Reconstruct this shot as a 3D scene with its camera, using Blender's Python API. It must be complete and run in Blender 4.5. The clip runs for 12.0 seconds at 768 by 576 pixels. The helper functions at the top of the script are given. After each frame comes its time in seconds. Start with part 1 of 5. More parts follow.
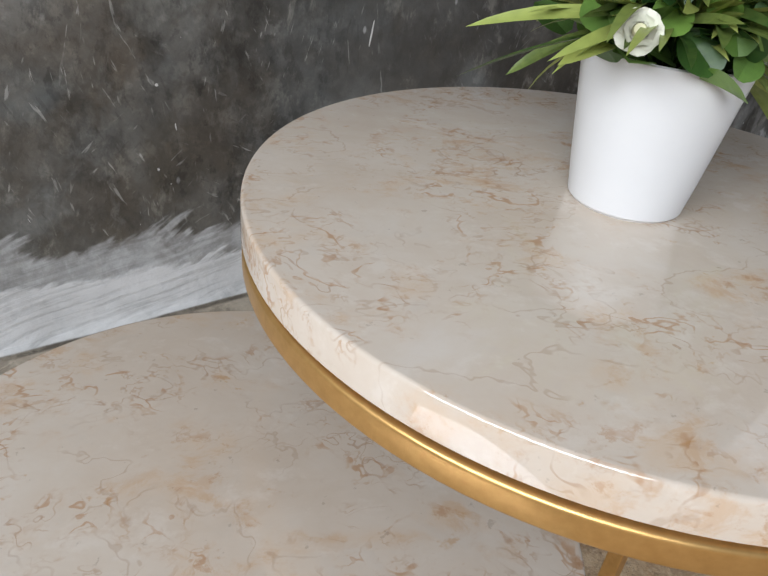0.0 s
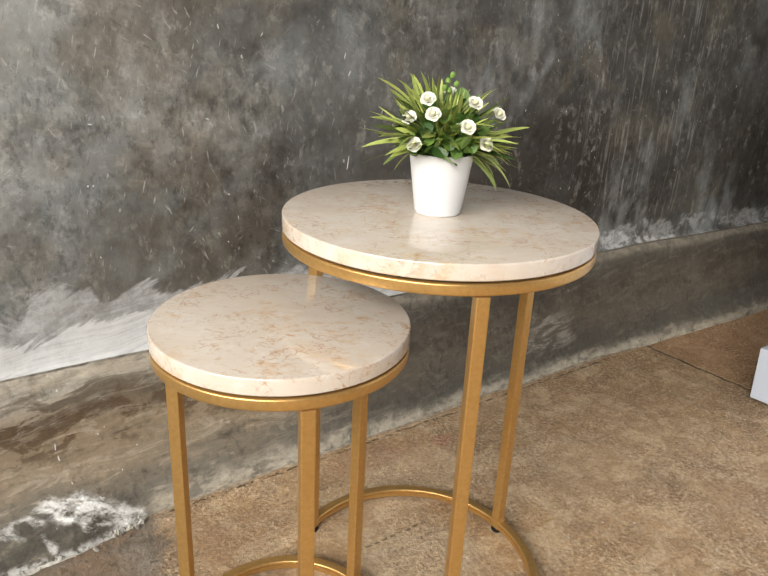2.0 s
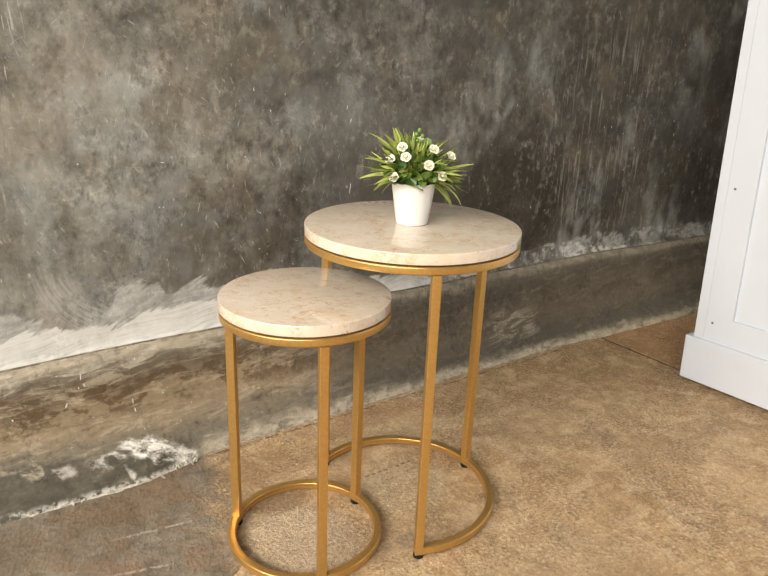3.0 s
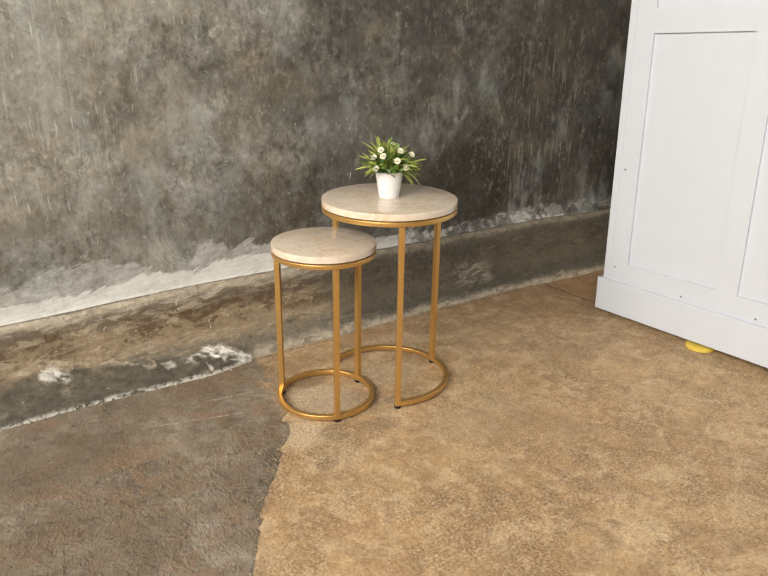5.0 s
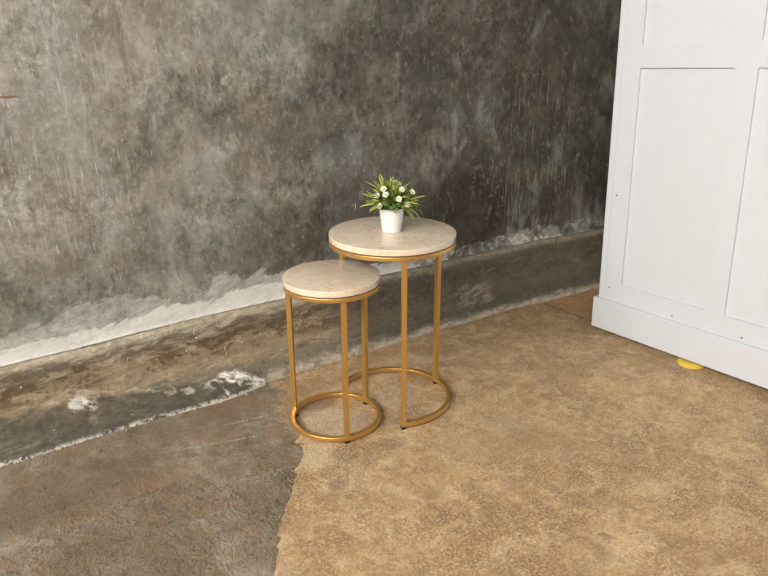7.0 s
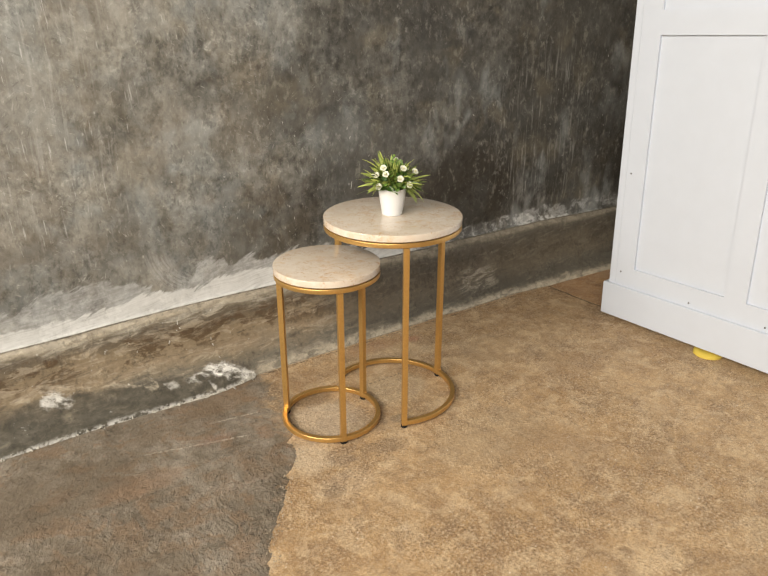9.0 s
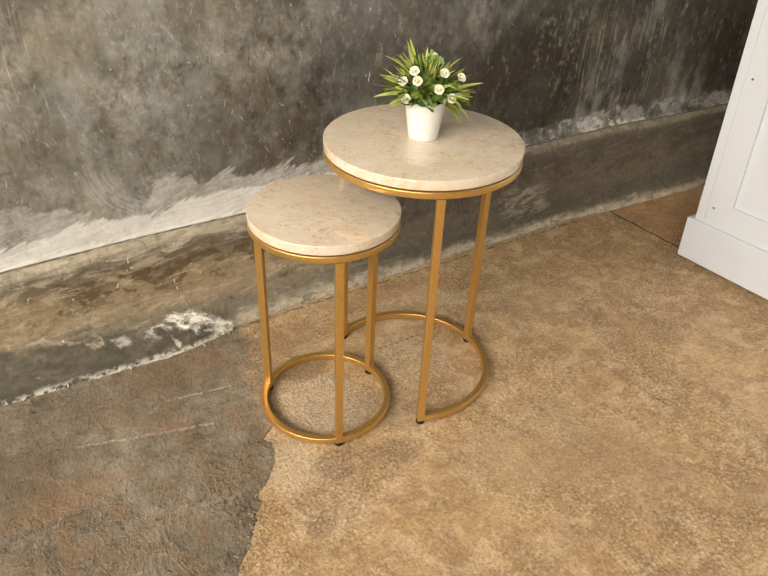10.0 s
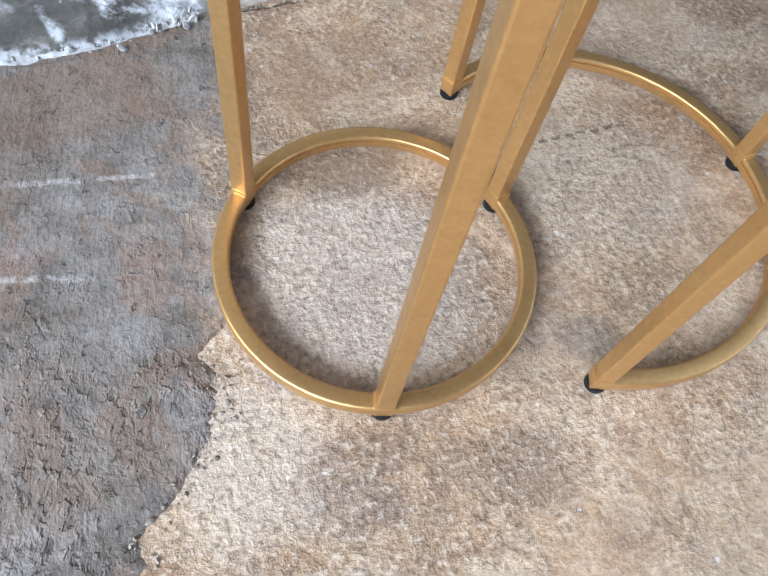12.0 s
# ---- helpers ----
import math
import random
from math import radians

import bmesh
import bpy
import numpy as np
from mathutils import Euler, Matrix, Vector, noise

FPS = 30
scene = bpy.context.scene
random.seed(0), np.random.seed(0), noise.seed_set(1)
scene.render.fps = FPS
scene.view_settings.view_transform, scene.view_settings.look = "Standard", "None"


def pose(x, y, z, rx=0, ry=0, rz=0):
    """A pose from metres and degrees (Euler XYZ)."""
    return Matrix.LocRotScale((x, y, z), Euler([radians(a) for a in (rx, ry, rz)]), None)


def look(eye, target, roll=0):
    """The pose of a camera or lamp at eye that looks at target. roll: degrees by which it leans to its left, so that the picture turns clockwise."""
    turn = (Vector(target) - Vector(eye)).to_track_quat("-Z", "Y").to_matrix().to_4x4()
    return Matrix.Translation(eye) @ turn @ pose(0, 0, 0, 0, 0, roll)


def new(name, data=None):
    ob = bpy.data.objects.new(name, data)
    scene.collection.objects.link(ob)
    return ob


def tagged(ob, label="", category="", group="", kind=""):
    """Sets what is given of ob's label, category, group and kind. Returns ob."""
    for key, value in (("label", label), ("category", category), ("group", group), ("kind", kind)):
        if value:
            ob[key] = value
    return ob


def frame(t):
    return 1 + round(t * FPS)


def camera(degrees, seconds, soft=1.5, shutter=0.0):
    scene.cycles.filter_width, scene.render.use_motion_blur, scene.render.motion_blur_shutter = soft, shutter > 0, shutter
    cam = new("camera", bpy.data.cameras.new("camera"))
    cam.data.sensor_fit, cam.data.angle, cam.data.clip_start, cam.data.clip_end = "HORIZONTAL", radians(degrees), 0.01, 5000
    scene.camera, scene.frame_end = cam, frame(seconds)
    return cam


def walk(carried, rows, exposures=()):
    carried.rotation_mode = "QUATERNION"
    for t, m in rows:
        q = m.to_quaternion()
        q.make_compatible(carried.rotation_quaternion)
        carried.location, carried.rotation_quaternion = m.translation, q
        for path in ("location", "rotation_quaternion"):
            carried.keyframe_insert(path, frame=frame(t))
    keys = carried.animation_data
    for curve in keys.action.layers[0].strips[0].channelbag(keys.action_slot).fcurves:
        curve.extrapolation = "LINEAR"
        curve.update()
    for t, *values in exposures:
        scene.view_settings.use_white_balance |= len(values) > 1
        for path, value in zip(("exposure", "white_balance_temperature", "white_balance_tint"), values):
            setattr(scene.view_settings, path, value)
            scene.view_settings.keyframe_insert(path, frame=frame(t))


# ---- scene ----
cam = camera(57.96, 12.0)
# seconds, place, turn
ROWS = [
    (0, -0.3078, -0.1894, 0.7364, 57.57, -6.06, -34.80),
    (0.5, -0.3712, -0.2396, 0.7152, 58.17, -5.91, -34.18),
    (1, -0.4435, -0.3781, 0.6920, 60.32, -4.67, -33.86),
    (1.5, -0.4915, -0.5178, 0.7630, 63.74, -3.65, -33.84),
    (2, -0.5600, -0.6650, 0.8190, 68.97, -2.70, -34.73),
    (2.5, -0.6695, -0.8406, 0.8678, 70.72, -2.53, -35.03),
    (3, -0.7630, -0.9940, 0.9020, 70.71, -2.19, -34.53),
    (3.5, -0.8140, -1.1730, 0.9200, 69.94, -1.65, -33.94),
    (3.7, -0.8600, -1.2460, 0.9300, 69.90, -1.45, -34.15),
    (5.3, -1.1902, -1.6862, 1.0932, 69.24, -0.79, -34.55),
    (5.5, -1.2101, -1.7129, 1.1134, 69.47, -0.79, -34.79),
    (6, -1.2440, -1.7611, 1.1775, 70.84, 0.11, -34.72),
    (6.5, -1.2257, -1.7469, 1.1825, 70.18, 0.23, -34.60),
    (7, -1.2029, -1.7224, 1.1762, 69.83, 0.26, -34.28),
    (8.8, -1.1556, -1.6440, 1.1617, 68.06, 0.17, -34.53),
    (9, -1.1198, -1.5621, 1.1570, 67.57, -0.03, -34.87),
    (9.5, -0.9609, -1.3455, 1.1738, 63.88, -0.59, -34.41),
    (10, -0.7783, -1.0560, 1.1156, 55.85, -2.27, -32.02),
    (10.5, -0.6180, -0.7630, 0.9720, 44.33, -3.85, -28.00),
    (11, -0.5075, -0.5436, 0.7008, 29.50, -5.83, -23.46),
    (11.5, -0.4339, -0.3923, 0.5414, 23.94, -6.83, -20.95),
    (12, -0.3890, -0.2925, 0.5563, 28.03, -6.72, -19.32),
]
EXPOSURES = [(0.0, -0.04, 5800, 10), (0.5, 0.0, 5650, 10), (1.0, 0.1, 5500, 10), (1.5, 0.32, 5450, 10), (2.2, 0.55, 7000, 10), (2.5, 0.58, 7300, 10), (5.5, 0.37, 7200, 10), (9.0, 0.37, 7200, 10), (9.5, 0.39, 7500, 10), (10.0, 0.42, 7800, 10), (10.6, 0.48, 6900, 10), (11.0, 0.74, 5250, 10), (11.5, 0.8, 4850, 10), (12.0, 0.9, 4850, 10)]
walk(cam, [(t, pose(x, y, z, rx, ry, rz)) for t, x, y, z, rx, ry, rz in ROWS], EXPOSURES)

# ---- light: bright overcast daylight from behind and beside, shaped by an added roof and walls ----
WALL_Y, WEST_X, EAST_X, SOUTH_Y, TOP_Z = 0.474, -4.3, 4.2, -5.0, 4.1
EAVES_Y = -1.8
world = bpy.data.worlds.new("overcast")
scene.world = world
world.use_nodes = True
sky = world.node_tree.nodes.new("ShaderNodeTexSky")
sky.sky_type, sky.sun_disc = "NISHITA", False
sky.sun_elevation, sky.sun_rotation = radians(43), radians(247)
world.node_tree.nodes["Background"].inputs[1].default_value = 0.024
world.node_tree.links.new(sky.outputs[0], world.node_tree.nodes["Background"].inputs[0])


sun = bpy.data.lights.new("sun", "SUN")
sun.energy, sun.angle, sun.color = 0.52, radians(60), (1.0, 0.96, 0.91)
new("sun", sun).matrix_world = look((-4.4, -1.87, 4.45), (0, 0, 0))
# lamp added for broad low daylight from the left, in an assumed unseen opening
SILL_Z = 2.0
opening = bpy.data.lights.new("west_sky_lamp", "AREA")
opening.shape, opening.size, opening.size_y = "RECTANGLE", 5.2, 1.7
opening.energy, opening.color = 392, (1.0, 0.97, 0.93)
new("west_sky_lamp", opening).matrix_world = look((WEST_X + 0.05, -2.25, SILL_Z + 0.95), (0.0, -0.6, 0.5))


# ---- node material kit ----
class Mat:
    def __init__(self, name, rough=0.6, metal=0.0, spec=0.5):
        self.m = bpy.data.materials.new(name)
        self.m.use_nodes = True
        self.t = self.m.node_tree
        self.b = self.t.nodes["Principled BSDF"]
        self.b.inputs["Roughness"].default_value = rough
        self.b.inputs["Metallic"].default_value = metal
        self.b.inputs["Specular IOR Level"].default_value = spec
        self.place = self.t.nodes.new("ShaderNodeTexCoord").outputs["Object"]

    def put(self, sock, v):
        if isinstance(v, bpy.types.NodeSocket):
            self.t.links.new(v, sock)
        elif isinstance(v, tuple) and len(v) == 3 and sock.type == "RGBA":
            sock.default_value = (*v, 1)
        else:
            sock.default_value = v

    def math(self, op, a, b=0.0, c=0.0, clamp=False):
        n = self.t.nodes.new("ShaderNodeMath")
        n.operation, n.use_clamp = op, clamp
        for s, v in zip(n.inputs, (a, b, c)):
            self.put(s, v)
        return n.outputs[0]

    def mapped(self, scale=(1, 1, 1), shift=(0, 0, 0), turn=(0, 0, 0), of=None):
        """Turned first, then scaled, so that stretched grain runs along the turned axes."""
        if any(turn):
            q = self.t.nodes.new("ShaderNodeMapping")
            self.put(q.inputs[0], of or self.place)
            q.inputs["Rotation"].default_value = [radians(a) for a in turn]
            of = q.outputs[0]
        n = self.t.nodes.new("ShaderNodeMapping")
        self.put(n.inputs[0], of or self.place)
        n.inputs["Location"].default_value, n.inputs["Scale"].default_value = shift, scale
        return n.outputs[0]

    def noise(self, scale, detail=4.0, rough=0.55, warp=0.0, of=None):
        n = self.t.nodes.new("ShaderNodeTexNoise")
        self.put(n.inputs["Vector"], of or self.place)
        for k, v in (("Scale", scale), ("Detail", detail), ("Roughness", rough), ("Distortion", warp)):
            n.inputs[k].default_value = v
        return n.outputs["Fac"]

    def cells(self, scale, feature="F1", of=None, rand=1.0, out="Distance"):
        n = self.t.nodes.new("ShaderNodeTexVoronoi")
        n.feature = feature
        self.put(n.inputs["Vector"], of or self.place)
        n.inputs["Scale"].default_value = scale
        n.inputs["Randomness"].default_value = rand
        return n.outputs[out]

    def step(self, v, lo, hi, a=0.0, b=1.0):
        n = self.t.nodes.new("ShaderNodeMapRange")
        n.interpolation_type = "SMOOTHSTEP"
        for s, x in zip(n.inputs, (v, lo, hi, a, b)):
            self.put(s, x)
        return n.outputs[0]

    def mix(self, f, a, b, mode="MIX"):
        n = self.t.nodes.new("ShaderNodeMix")
        n.data_type, n.blend_type = "RGBA", mode
        self.put(n.inputs[0], f)
        self.put(n.inputs[6], a)
        self.put(n.inputs[7], b)
        return n.outputs[2]

    def axes(self, of=None):
        n = self.t.nodes.new("ShaderNodeSeparateXYZ")
        self.put(n.inputs[0], of or self.place)
        return n.outputs

    def ramp(self, v, stops):
        n = self.t.nodes.new("ShaderNodeValToRGB")
        e = n.color_ramp.elements
        while len(e) < len(stops):
            e.new(0.5)
        for el, (p, col) in zip(e, stops):
            el.position, el.color = p, (*col, 1)
        self.put(n.inputs[0], v)
        return n.outputs[0]

    def curve(self, v, lo, hi, points):
        """A height over v, between lo and hi, by straight points (v, height)."""
        n = self.t.nodes.new("ShaderNodeFloatCurve")
        c = n.mapping.curves[0]
        while len(c.points) < len(points):
            c.points.new(0.5, 0.5)
        for p, (a, h) in zip(c.points, points):
            p.location = ((a - lo) / (hi - lo), h)
        n.mapping.update()
        self.put(n.inputs["Value"], self.step_linear(v, lo, hi))
        return n.outputs[0]

    def step_linear(self, v, lo, hi):
        n = self.t.nodes.new("ShaderNodeMapRange")
        for s, x in zip(n.inputs, (v, lo, hi, 0.0, 1.0)):
            self.put(s, x)
        return n.outputs[0]

    def random(self):
        return self.t.nodes.new("ShaderNodeObjectInfo").outputs["Random"]

    def shifted(self, amount):
        """Object place, moved by each object's own random amount."""
        n = self.t.nodes.new("ShaderNodeVectorMath")
        n.operation = "ADD"
        c = self.t.nodes.new("ShaderNodeCombineXYZ")
        r = self.math("MULTIPLY", self.random(), amount)
        for s in c.inputs:
            self.put(s, r)
        self.put(n.inputs[0], self.place)
        self.put(n.inputs[1], c.outputs[0])
        return n.outputs[0]

    def warped(self, of, scale, amount):
        """A place bent by soft noise."""
        n = self.t.nodes.new("ShaderNodeTexNoise")
        self.put(n.inputs["Vector"], of)
        n.inputs["Scale"].default_value, n.inputs["Detail"].default_value = scale, 3
        q = self.t.nodes.new("ShaderNodeVectorMath")
        q.operation = "MULTIPLY_ADD"
        self.put(q.inputs[0], n.outputs["Color"])
        q.inputs[1].default_value = (amount,) * 3
        self.put(q.inputs[2], of)
        return q.outputs[0]

    def colour(self, v):
        self.put(self.b.inputs["Base Color"], v)

    def rough(self, v):
        self.put(self.b.inputs["Roughness"], v)

    def bump(self, v, strength=0.3, distance=0.002):
        n = self.t.nodes.new("ShaderNodeBump")
        n.inputs["Strength"].default_value, n.inputs["Distance"].default_value = strength, distance
        self.put(n.inputs["Height"], v)
        self.t.links.new(n.outputs[0], self.b.inputs["Normal"])
        return self.m


LEDGE = [(-1.6, 0.24), (-1.1, 0.252), (-0.7, 0.263), (-0.3, 0.267), (0.6, 0.27), (1.2, 0.266), (1.7, 0.25), (2.4, 0.24)]


def ledge_z(x):
    """Height of the joint between ledge and upper wall."""
    return float(np.interp(x, [p[0] for p in LEDGE], [p[1] for p in LEDGE]))


def concrete_wall():
    k = Mat("stained_concrete", 0.72, 0, 0.35)
    x, y, z = k.axes()
    mul, add, sub = (lambda p, q: k.math("MULTIPLY", p, q)), (lambda p, q: k.math("ADD", p, q)), (lambda p, q: k.math("SUBTRACT", p, q))

    def near(x0, z0, rx, rz, soft=0.35, wob=None):
        """A ragged oval on the wall, 1 inside and 0 outside."""
        d = add(k.math("POWER", k.math("DIVIDE", sub(x, x0), rx), 2.0), k.math("POWER", k.math("DIVIDE", sub(z, z0), rz), 2.0))
        return k.step(add(d, mul(wob, 2.2) if wob else 0.0), 1.0 + soft, 1.0 - soft)

    # trowelled dark cement: wide clouds, hand-sized clouds, patches of fine mottling between smooth ones
    c1 = k.noise(2.6, 3, 0.5, 0.3)
    c2 = k.noise(8.5, 5, 0.56, 0.35, of=k.mapped((1, 1, 0.75), (3, 0, 1)))
    c3 = k.noise(27, 6, 0.62, 0.3)
    fine = k.noise(75, 5, 0.62)
    drip = k.noise(1, 5, 0.6, 0.3, of=k.mapped((15, 15, 5.5)))
    patchy = k.step(k.noise(5.5, 4, 0.55, 0.4, of=k.mapped((1, 1, 1), (7, 2, 5))), 0.42, 0.62)
    brush = k.noise(1, 7, 0.68, 0.5, of=k.mapped((40, 40, 27), (2, 5, 1)))
    cloud = add(add(mul(c1, 0.3), mul(c2, 0.27)), add(mul(c3, 0.15), add(mul(drip, 0.14), mul(brush, 0.16))))
    cloud = add(cloud, mul(mul(sub(c3, 0.5), 0.4), patchy))
    col = k.ramp(cloud, [(0.4, (0.045, 0.042, 0.036)), (0.47, (0.103, 0.098, 0.085)), (0.53, (0.168, 0.162, 0.142)), (0.61, (0.3, 0.29, 0.26))])
    # worn paler zone and dark zones, each with its own ragged outline
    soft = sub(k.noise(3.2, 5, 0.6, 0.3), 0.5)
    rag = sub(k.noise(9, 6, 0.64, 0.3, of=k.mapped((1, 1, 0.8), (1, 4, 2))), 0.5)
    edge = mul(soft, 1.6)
    # light fading towards the right is painted in here, along with dark stain
    stain_falloff = k.step(add(x, edge), -0.7, 0.6)
    col = k.mix(mul(stain_falloff, k.step(add(z, edge), 0.45, 1.0, 0.8, 0.7)), col, (0.032, 0.03, 0.026))
    pale = k.step(sub(add(x, edge), mul(sub(z, 0.62), 0.45)), 0.05, -0.9)
    pale = mul(pale, k.step(add(mul(c2, 0.5), mul(brush, 0.5)), 0.38, 0.62, 0.2, 0.85))
    col = k.mix(mul(pale, 0.8), col, (0.38, 0.365, 0.32))
    olive = k.step(k.noise(6, 6, 0.62, 0.3, of=k.mapped((1, 1, 1), (5, 5, 1))), 0.5, 0.66)
    col = k.mix(mul(olive, 0.34), col, (0.17, 0.145, 0.1))
    haze = k.step(k.noise(6.5, 3, 0.5, 0.3, of=k.mapped((1.2, 1, 0.7), (11, 3, 4))), 0.54, 0.72)
    col = k.mix(mul(haze, 0.42), col, (0.33, 0.35, 0.345))
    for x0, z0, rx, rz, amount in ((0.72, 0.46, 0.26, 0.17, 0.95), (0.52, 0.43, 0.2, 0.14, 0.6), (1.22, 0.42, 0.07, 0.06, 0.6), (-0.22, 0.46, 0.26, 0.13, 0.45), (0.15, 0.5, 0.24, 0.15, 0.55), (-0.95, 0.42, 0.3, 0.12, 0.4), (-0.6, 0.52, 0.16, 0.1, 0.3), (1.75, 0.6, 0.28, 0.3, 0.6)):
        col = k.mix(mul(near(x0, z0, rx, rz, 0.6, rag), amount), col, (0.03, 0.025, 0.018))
    # cool and earthy clouds
    for size, shift, amount, tint in ((3.4, 13, 0.4, (0.27, 0.3, 0.305)), (4.2, 21, 0.36, (0.19, 0.155, 0.117)), (9, 17, 0.3, (0.31, 0.325, 0.32)), (11, 29, 0.34, (0.11, 0.085, 0.058))):
        tone = k.step(k.noise(size, 5, 0.62, 0.4, of=k.mapped((1, 1, 1), (shift, 2, 6))), 0.5, 0.62)
        col = k.mix(mul(mul(tone, amount), k.step(add(x, edge), 0.35, -0.35, 0.12, 0.8)), col, tint)
    # chalky flecking in clusters
    mott = k.noise(46, 6, 0.66, 0.2, of=k.mapped((1, 1, 0.7)))
    chalk = mul(k.step(mott, 0.56, 0.64), k.step(k.noise(4.5, 4, 0.6, 0.5, of=k.mapped((1, 1, 1), (7, 0, 4))), 0.46, 0.62))
    col = k.mix(mul(chalk, 0.3), col, (0.38, 0.37, 0.34))
    dots = k.step(k.noise(36, 7, 0.7, 0.3, of=k.mapped((1, 1, 0.8), (2, 6, 3))), 0.54, 0.63)
    col = k.mix(mul(mul(dots, add(mul(patchy, 0.7), 0.3)), 0.22), col, (0.05, 0.045, 0.036))
    rubs = k.step(k.noise(30, 7, 0.72, 0.3, of=k.mapped((1, 1, 0.6), (8, 1, 6))), 0.53, 0.66)
    col = k.mix(mul(mul(rubs, k.step(patchy, 0.9, 0.2, 0.3, 1.0)), 0.24), col, (0.44, 0.42, 0.36))
    # fine vertical runs, gathered past the tables and at the far side
    runzone = k.math("MAXIMUM", near(1.12, 0.66, 0.28, 0.34, 0.5, rag), mul(near(-0.9, 0.95, 0.32, 0.4, 0.5, rag), 0.9))
    runs = k.step(k.noise(1, 4, 0.6, of=k.mapped((80, 80, 6))), 0.53, 0.68)
    col = k.mix(mul(mul(runs, runzone), 0.34), col, (0.46, 0.455, 0.43))
    trickle = k.noise(1, 3, 0.6, of=k.mapped((120, 120, 9), (5, 1, 8), (0, 3, 0)))
    col = k.mix(mul(mul(k.step(trickle, 0.63, 0.7), near(-0.88, 0.92, 0.34, 0.42, 0.5, rag)), 0.55), col, (0.62, 0.62, 0.6))
    col = k.mix(mul(mul(k.step(drip, 0.46, 0.62), near(1.08, 0.42, 0.09, 0.16, 0.6, rag)), 0.3), col, (0.36, 0.355, 0.34))
    for turn, shift in ((-14, 2), (9, 8), (62, 15), (-48, 21), (28, 27)):
        dash = k.noise(1, 2, 0.5, of=k.mapped((210, 210, 34), (shift, 1, 3), (0, turn, 0)))
        where = k.step(k.noise(5, 3, 0.6, of=k.mapped((1, 1, 1), (shift, 4, 1))), 0.5, 0.6)
        col = k.mix(mul(mul(k.step(dash, 0.68, 0.74), where), k.step(x, 0.4, -0.3, 0.2, 0.5)), col, (0.46, 0.45, 0.41))
        col = k.mix(mul(mul(k.step(dash, 0.34, 0.28), where), 0.3), col, (0.04, 0.036, 0.03))
    spat = k.step(k.cells(24, of=k.mapped((1, 1, 0.55))), 0.07, 0.035)
    spat = mul(spat, k.step(k.noise(6, 2, 0.5), 0.54, 0.62))
    col = k.mix(mul(spat, 0.4), col, (0.6, 0.6, 0.58))
    # limewash slapped along the ledge: a solid band, scumbled grey above it, one curved fan of bristle marks
    LO, HI = -1.6, 2.4
    above = sub(z, k.curve(x, LO, HI, LEDGE))

    fray = sub(k.noise(15, 6, 0.65, 0.3), 0.5)
    hair = sub(k.noise(1, 3, 0.55, 0.1, of=k.mapped((11, 11, 120), turn=(0, 32, 0), of=k.warped(k.place, 4, 0.07))), 0.5)
    hair = mul(hair, k.step(k.noise(8, 3, 0.5, of=k.mapped((1, 1, 1), (9, 3, 3))), 0.44, 0.62))
    lobe = sub(k.noise(1, 4, 0.6, 0.3, of=k.mapped((9, 9, 30), (5, 1, 3), (0, 28, 0))), 0.5)
    flat = sub(k.noise(1, 4, 0.6, 0.1, of=k.mapped((8, 8, 190), (2, 0, 7), (0, 7, 0), of=k.warped(k.place, 3, 0.05))), 0.5)
    scum = k.step(k.noise(34, 8, 0.72, 0.4), 0.4, 0.6)
    load = k.step(k.noise(9, 5, 0.62, 0.5, of=k.mapped((1, 1, 1.4), (4, 2, 9))), 0.38, 0.6)
    thin_top = k.curve(x, LO, HI, [(-1.6, 0.05), (-1.1, 0.085), (-1.0, 0.09), (-0.88, 0.125), (-0.8, 0.127), (-0.7, 0.12), (-0.6, 0.095), (-0.56, 0.06), (-0.47, 0.06), (-0.43, 0.11), (-0.37, 0.135), (-0.34, 0.13), (-0.31, 0.1), (-0.25, 0.11), (-0.2, 0.094), (-0.05, 0.1), (0.1, 0.08), (0.3, 0.035), (0.5, 0.06), (0.62, 0.02), (0.78, 0.03), (0.98, 0.05), (1.25, 0.055), (1.55, 0.06), (2.4, 0.01)])
    thick_top = k.curve(x, LO, HI, [(-1.6, 0.03), (-1.1, 0.045), (-0.88, 0.042), (-0.68, 0.05), (-0.57, 0.06), (-0.5, 0.048), (-0.42, 0.046), (-0.35, 0.06), (-0.2, 0.058), (0.1, 0.05), (0.45, 0.035), (0.62, 0.026), (0.8, 0.045), (0.98, 0.05), (1.12, 0.026), (1.3, 0.0), (2.4, 0.0)])
    thin = k.step(sub(add(thin_top, add(add(mul(fray, 0.04), mul(lobe, 0.08)), mul(hair, 0.06))), above), -0.002, 0.012)
    on_wall = k.step(add(y, mul(fray, 0.008)), WALL_Y - 0.014, WALL_Y - 0.01)
    thin = mul(thin, on_wall)
    thin = mul(thin, add(mul(scum, 0.28), add(mul(load, 0.34), 0.3)))
    thin = mul(thin, k.step(add(hair, mul(flat, 0.7)), -0.12, 0.1, 0.66, 1.0))
    thick = k.step(sub(add(thick_top, add(add(mul(fray, 0.03), mul(lobe, 0.045)), mul(hair, 0.07))), above), 0.0, 0.008)
    thick = mul(thick, on_wall)
    thick = mul(thick, mul(add(mul(load, 0.22), 0.78), k.step(flat, -0.14, 0.04, 0.62, 1.0)))
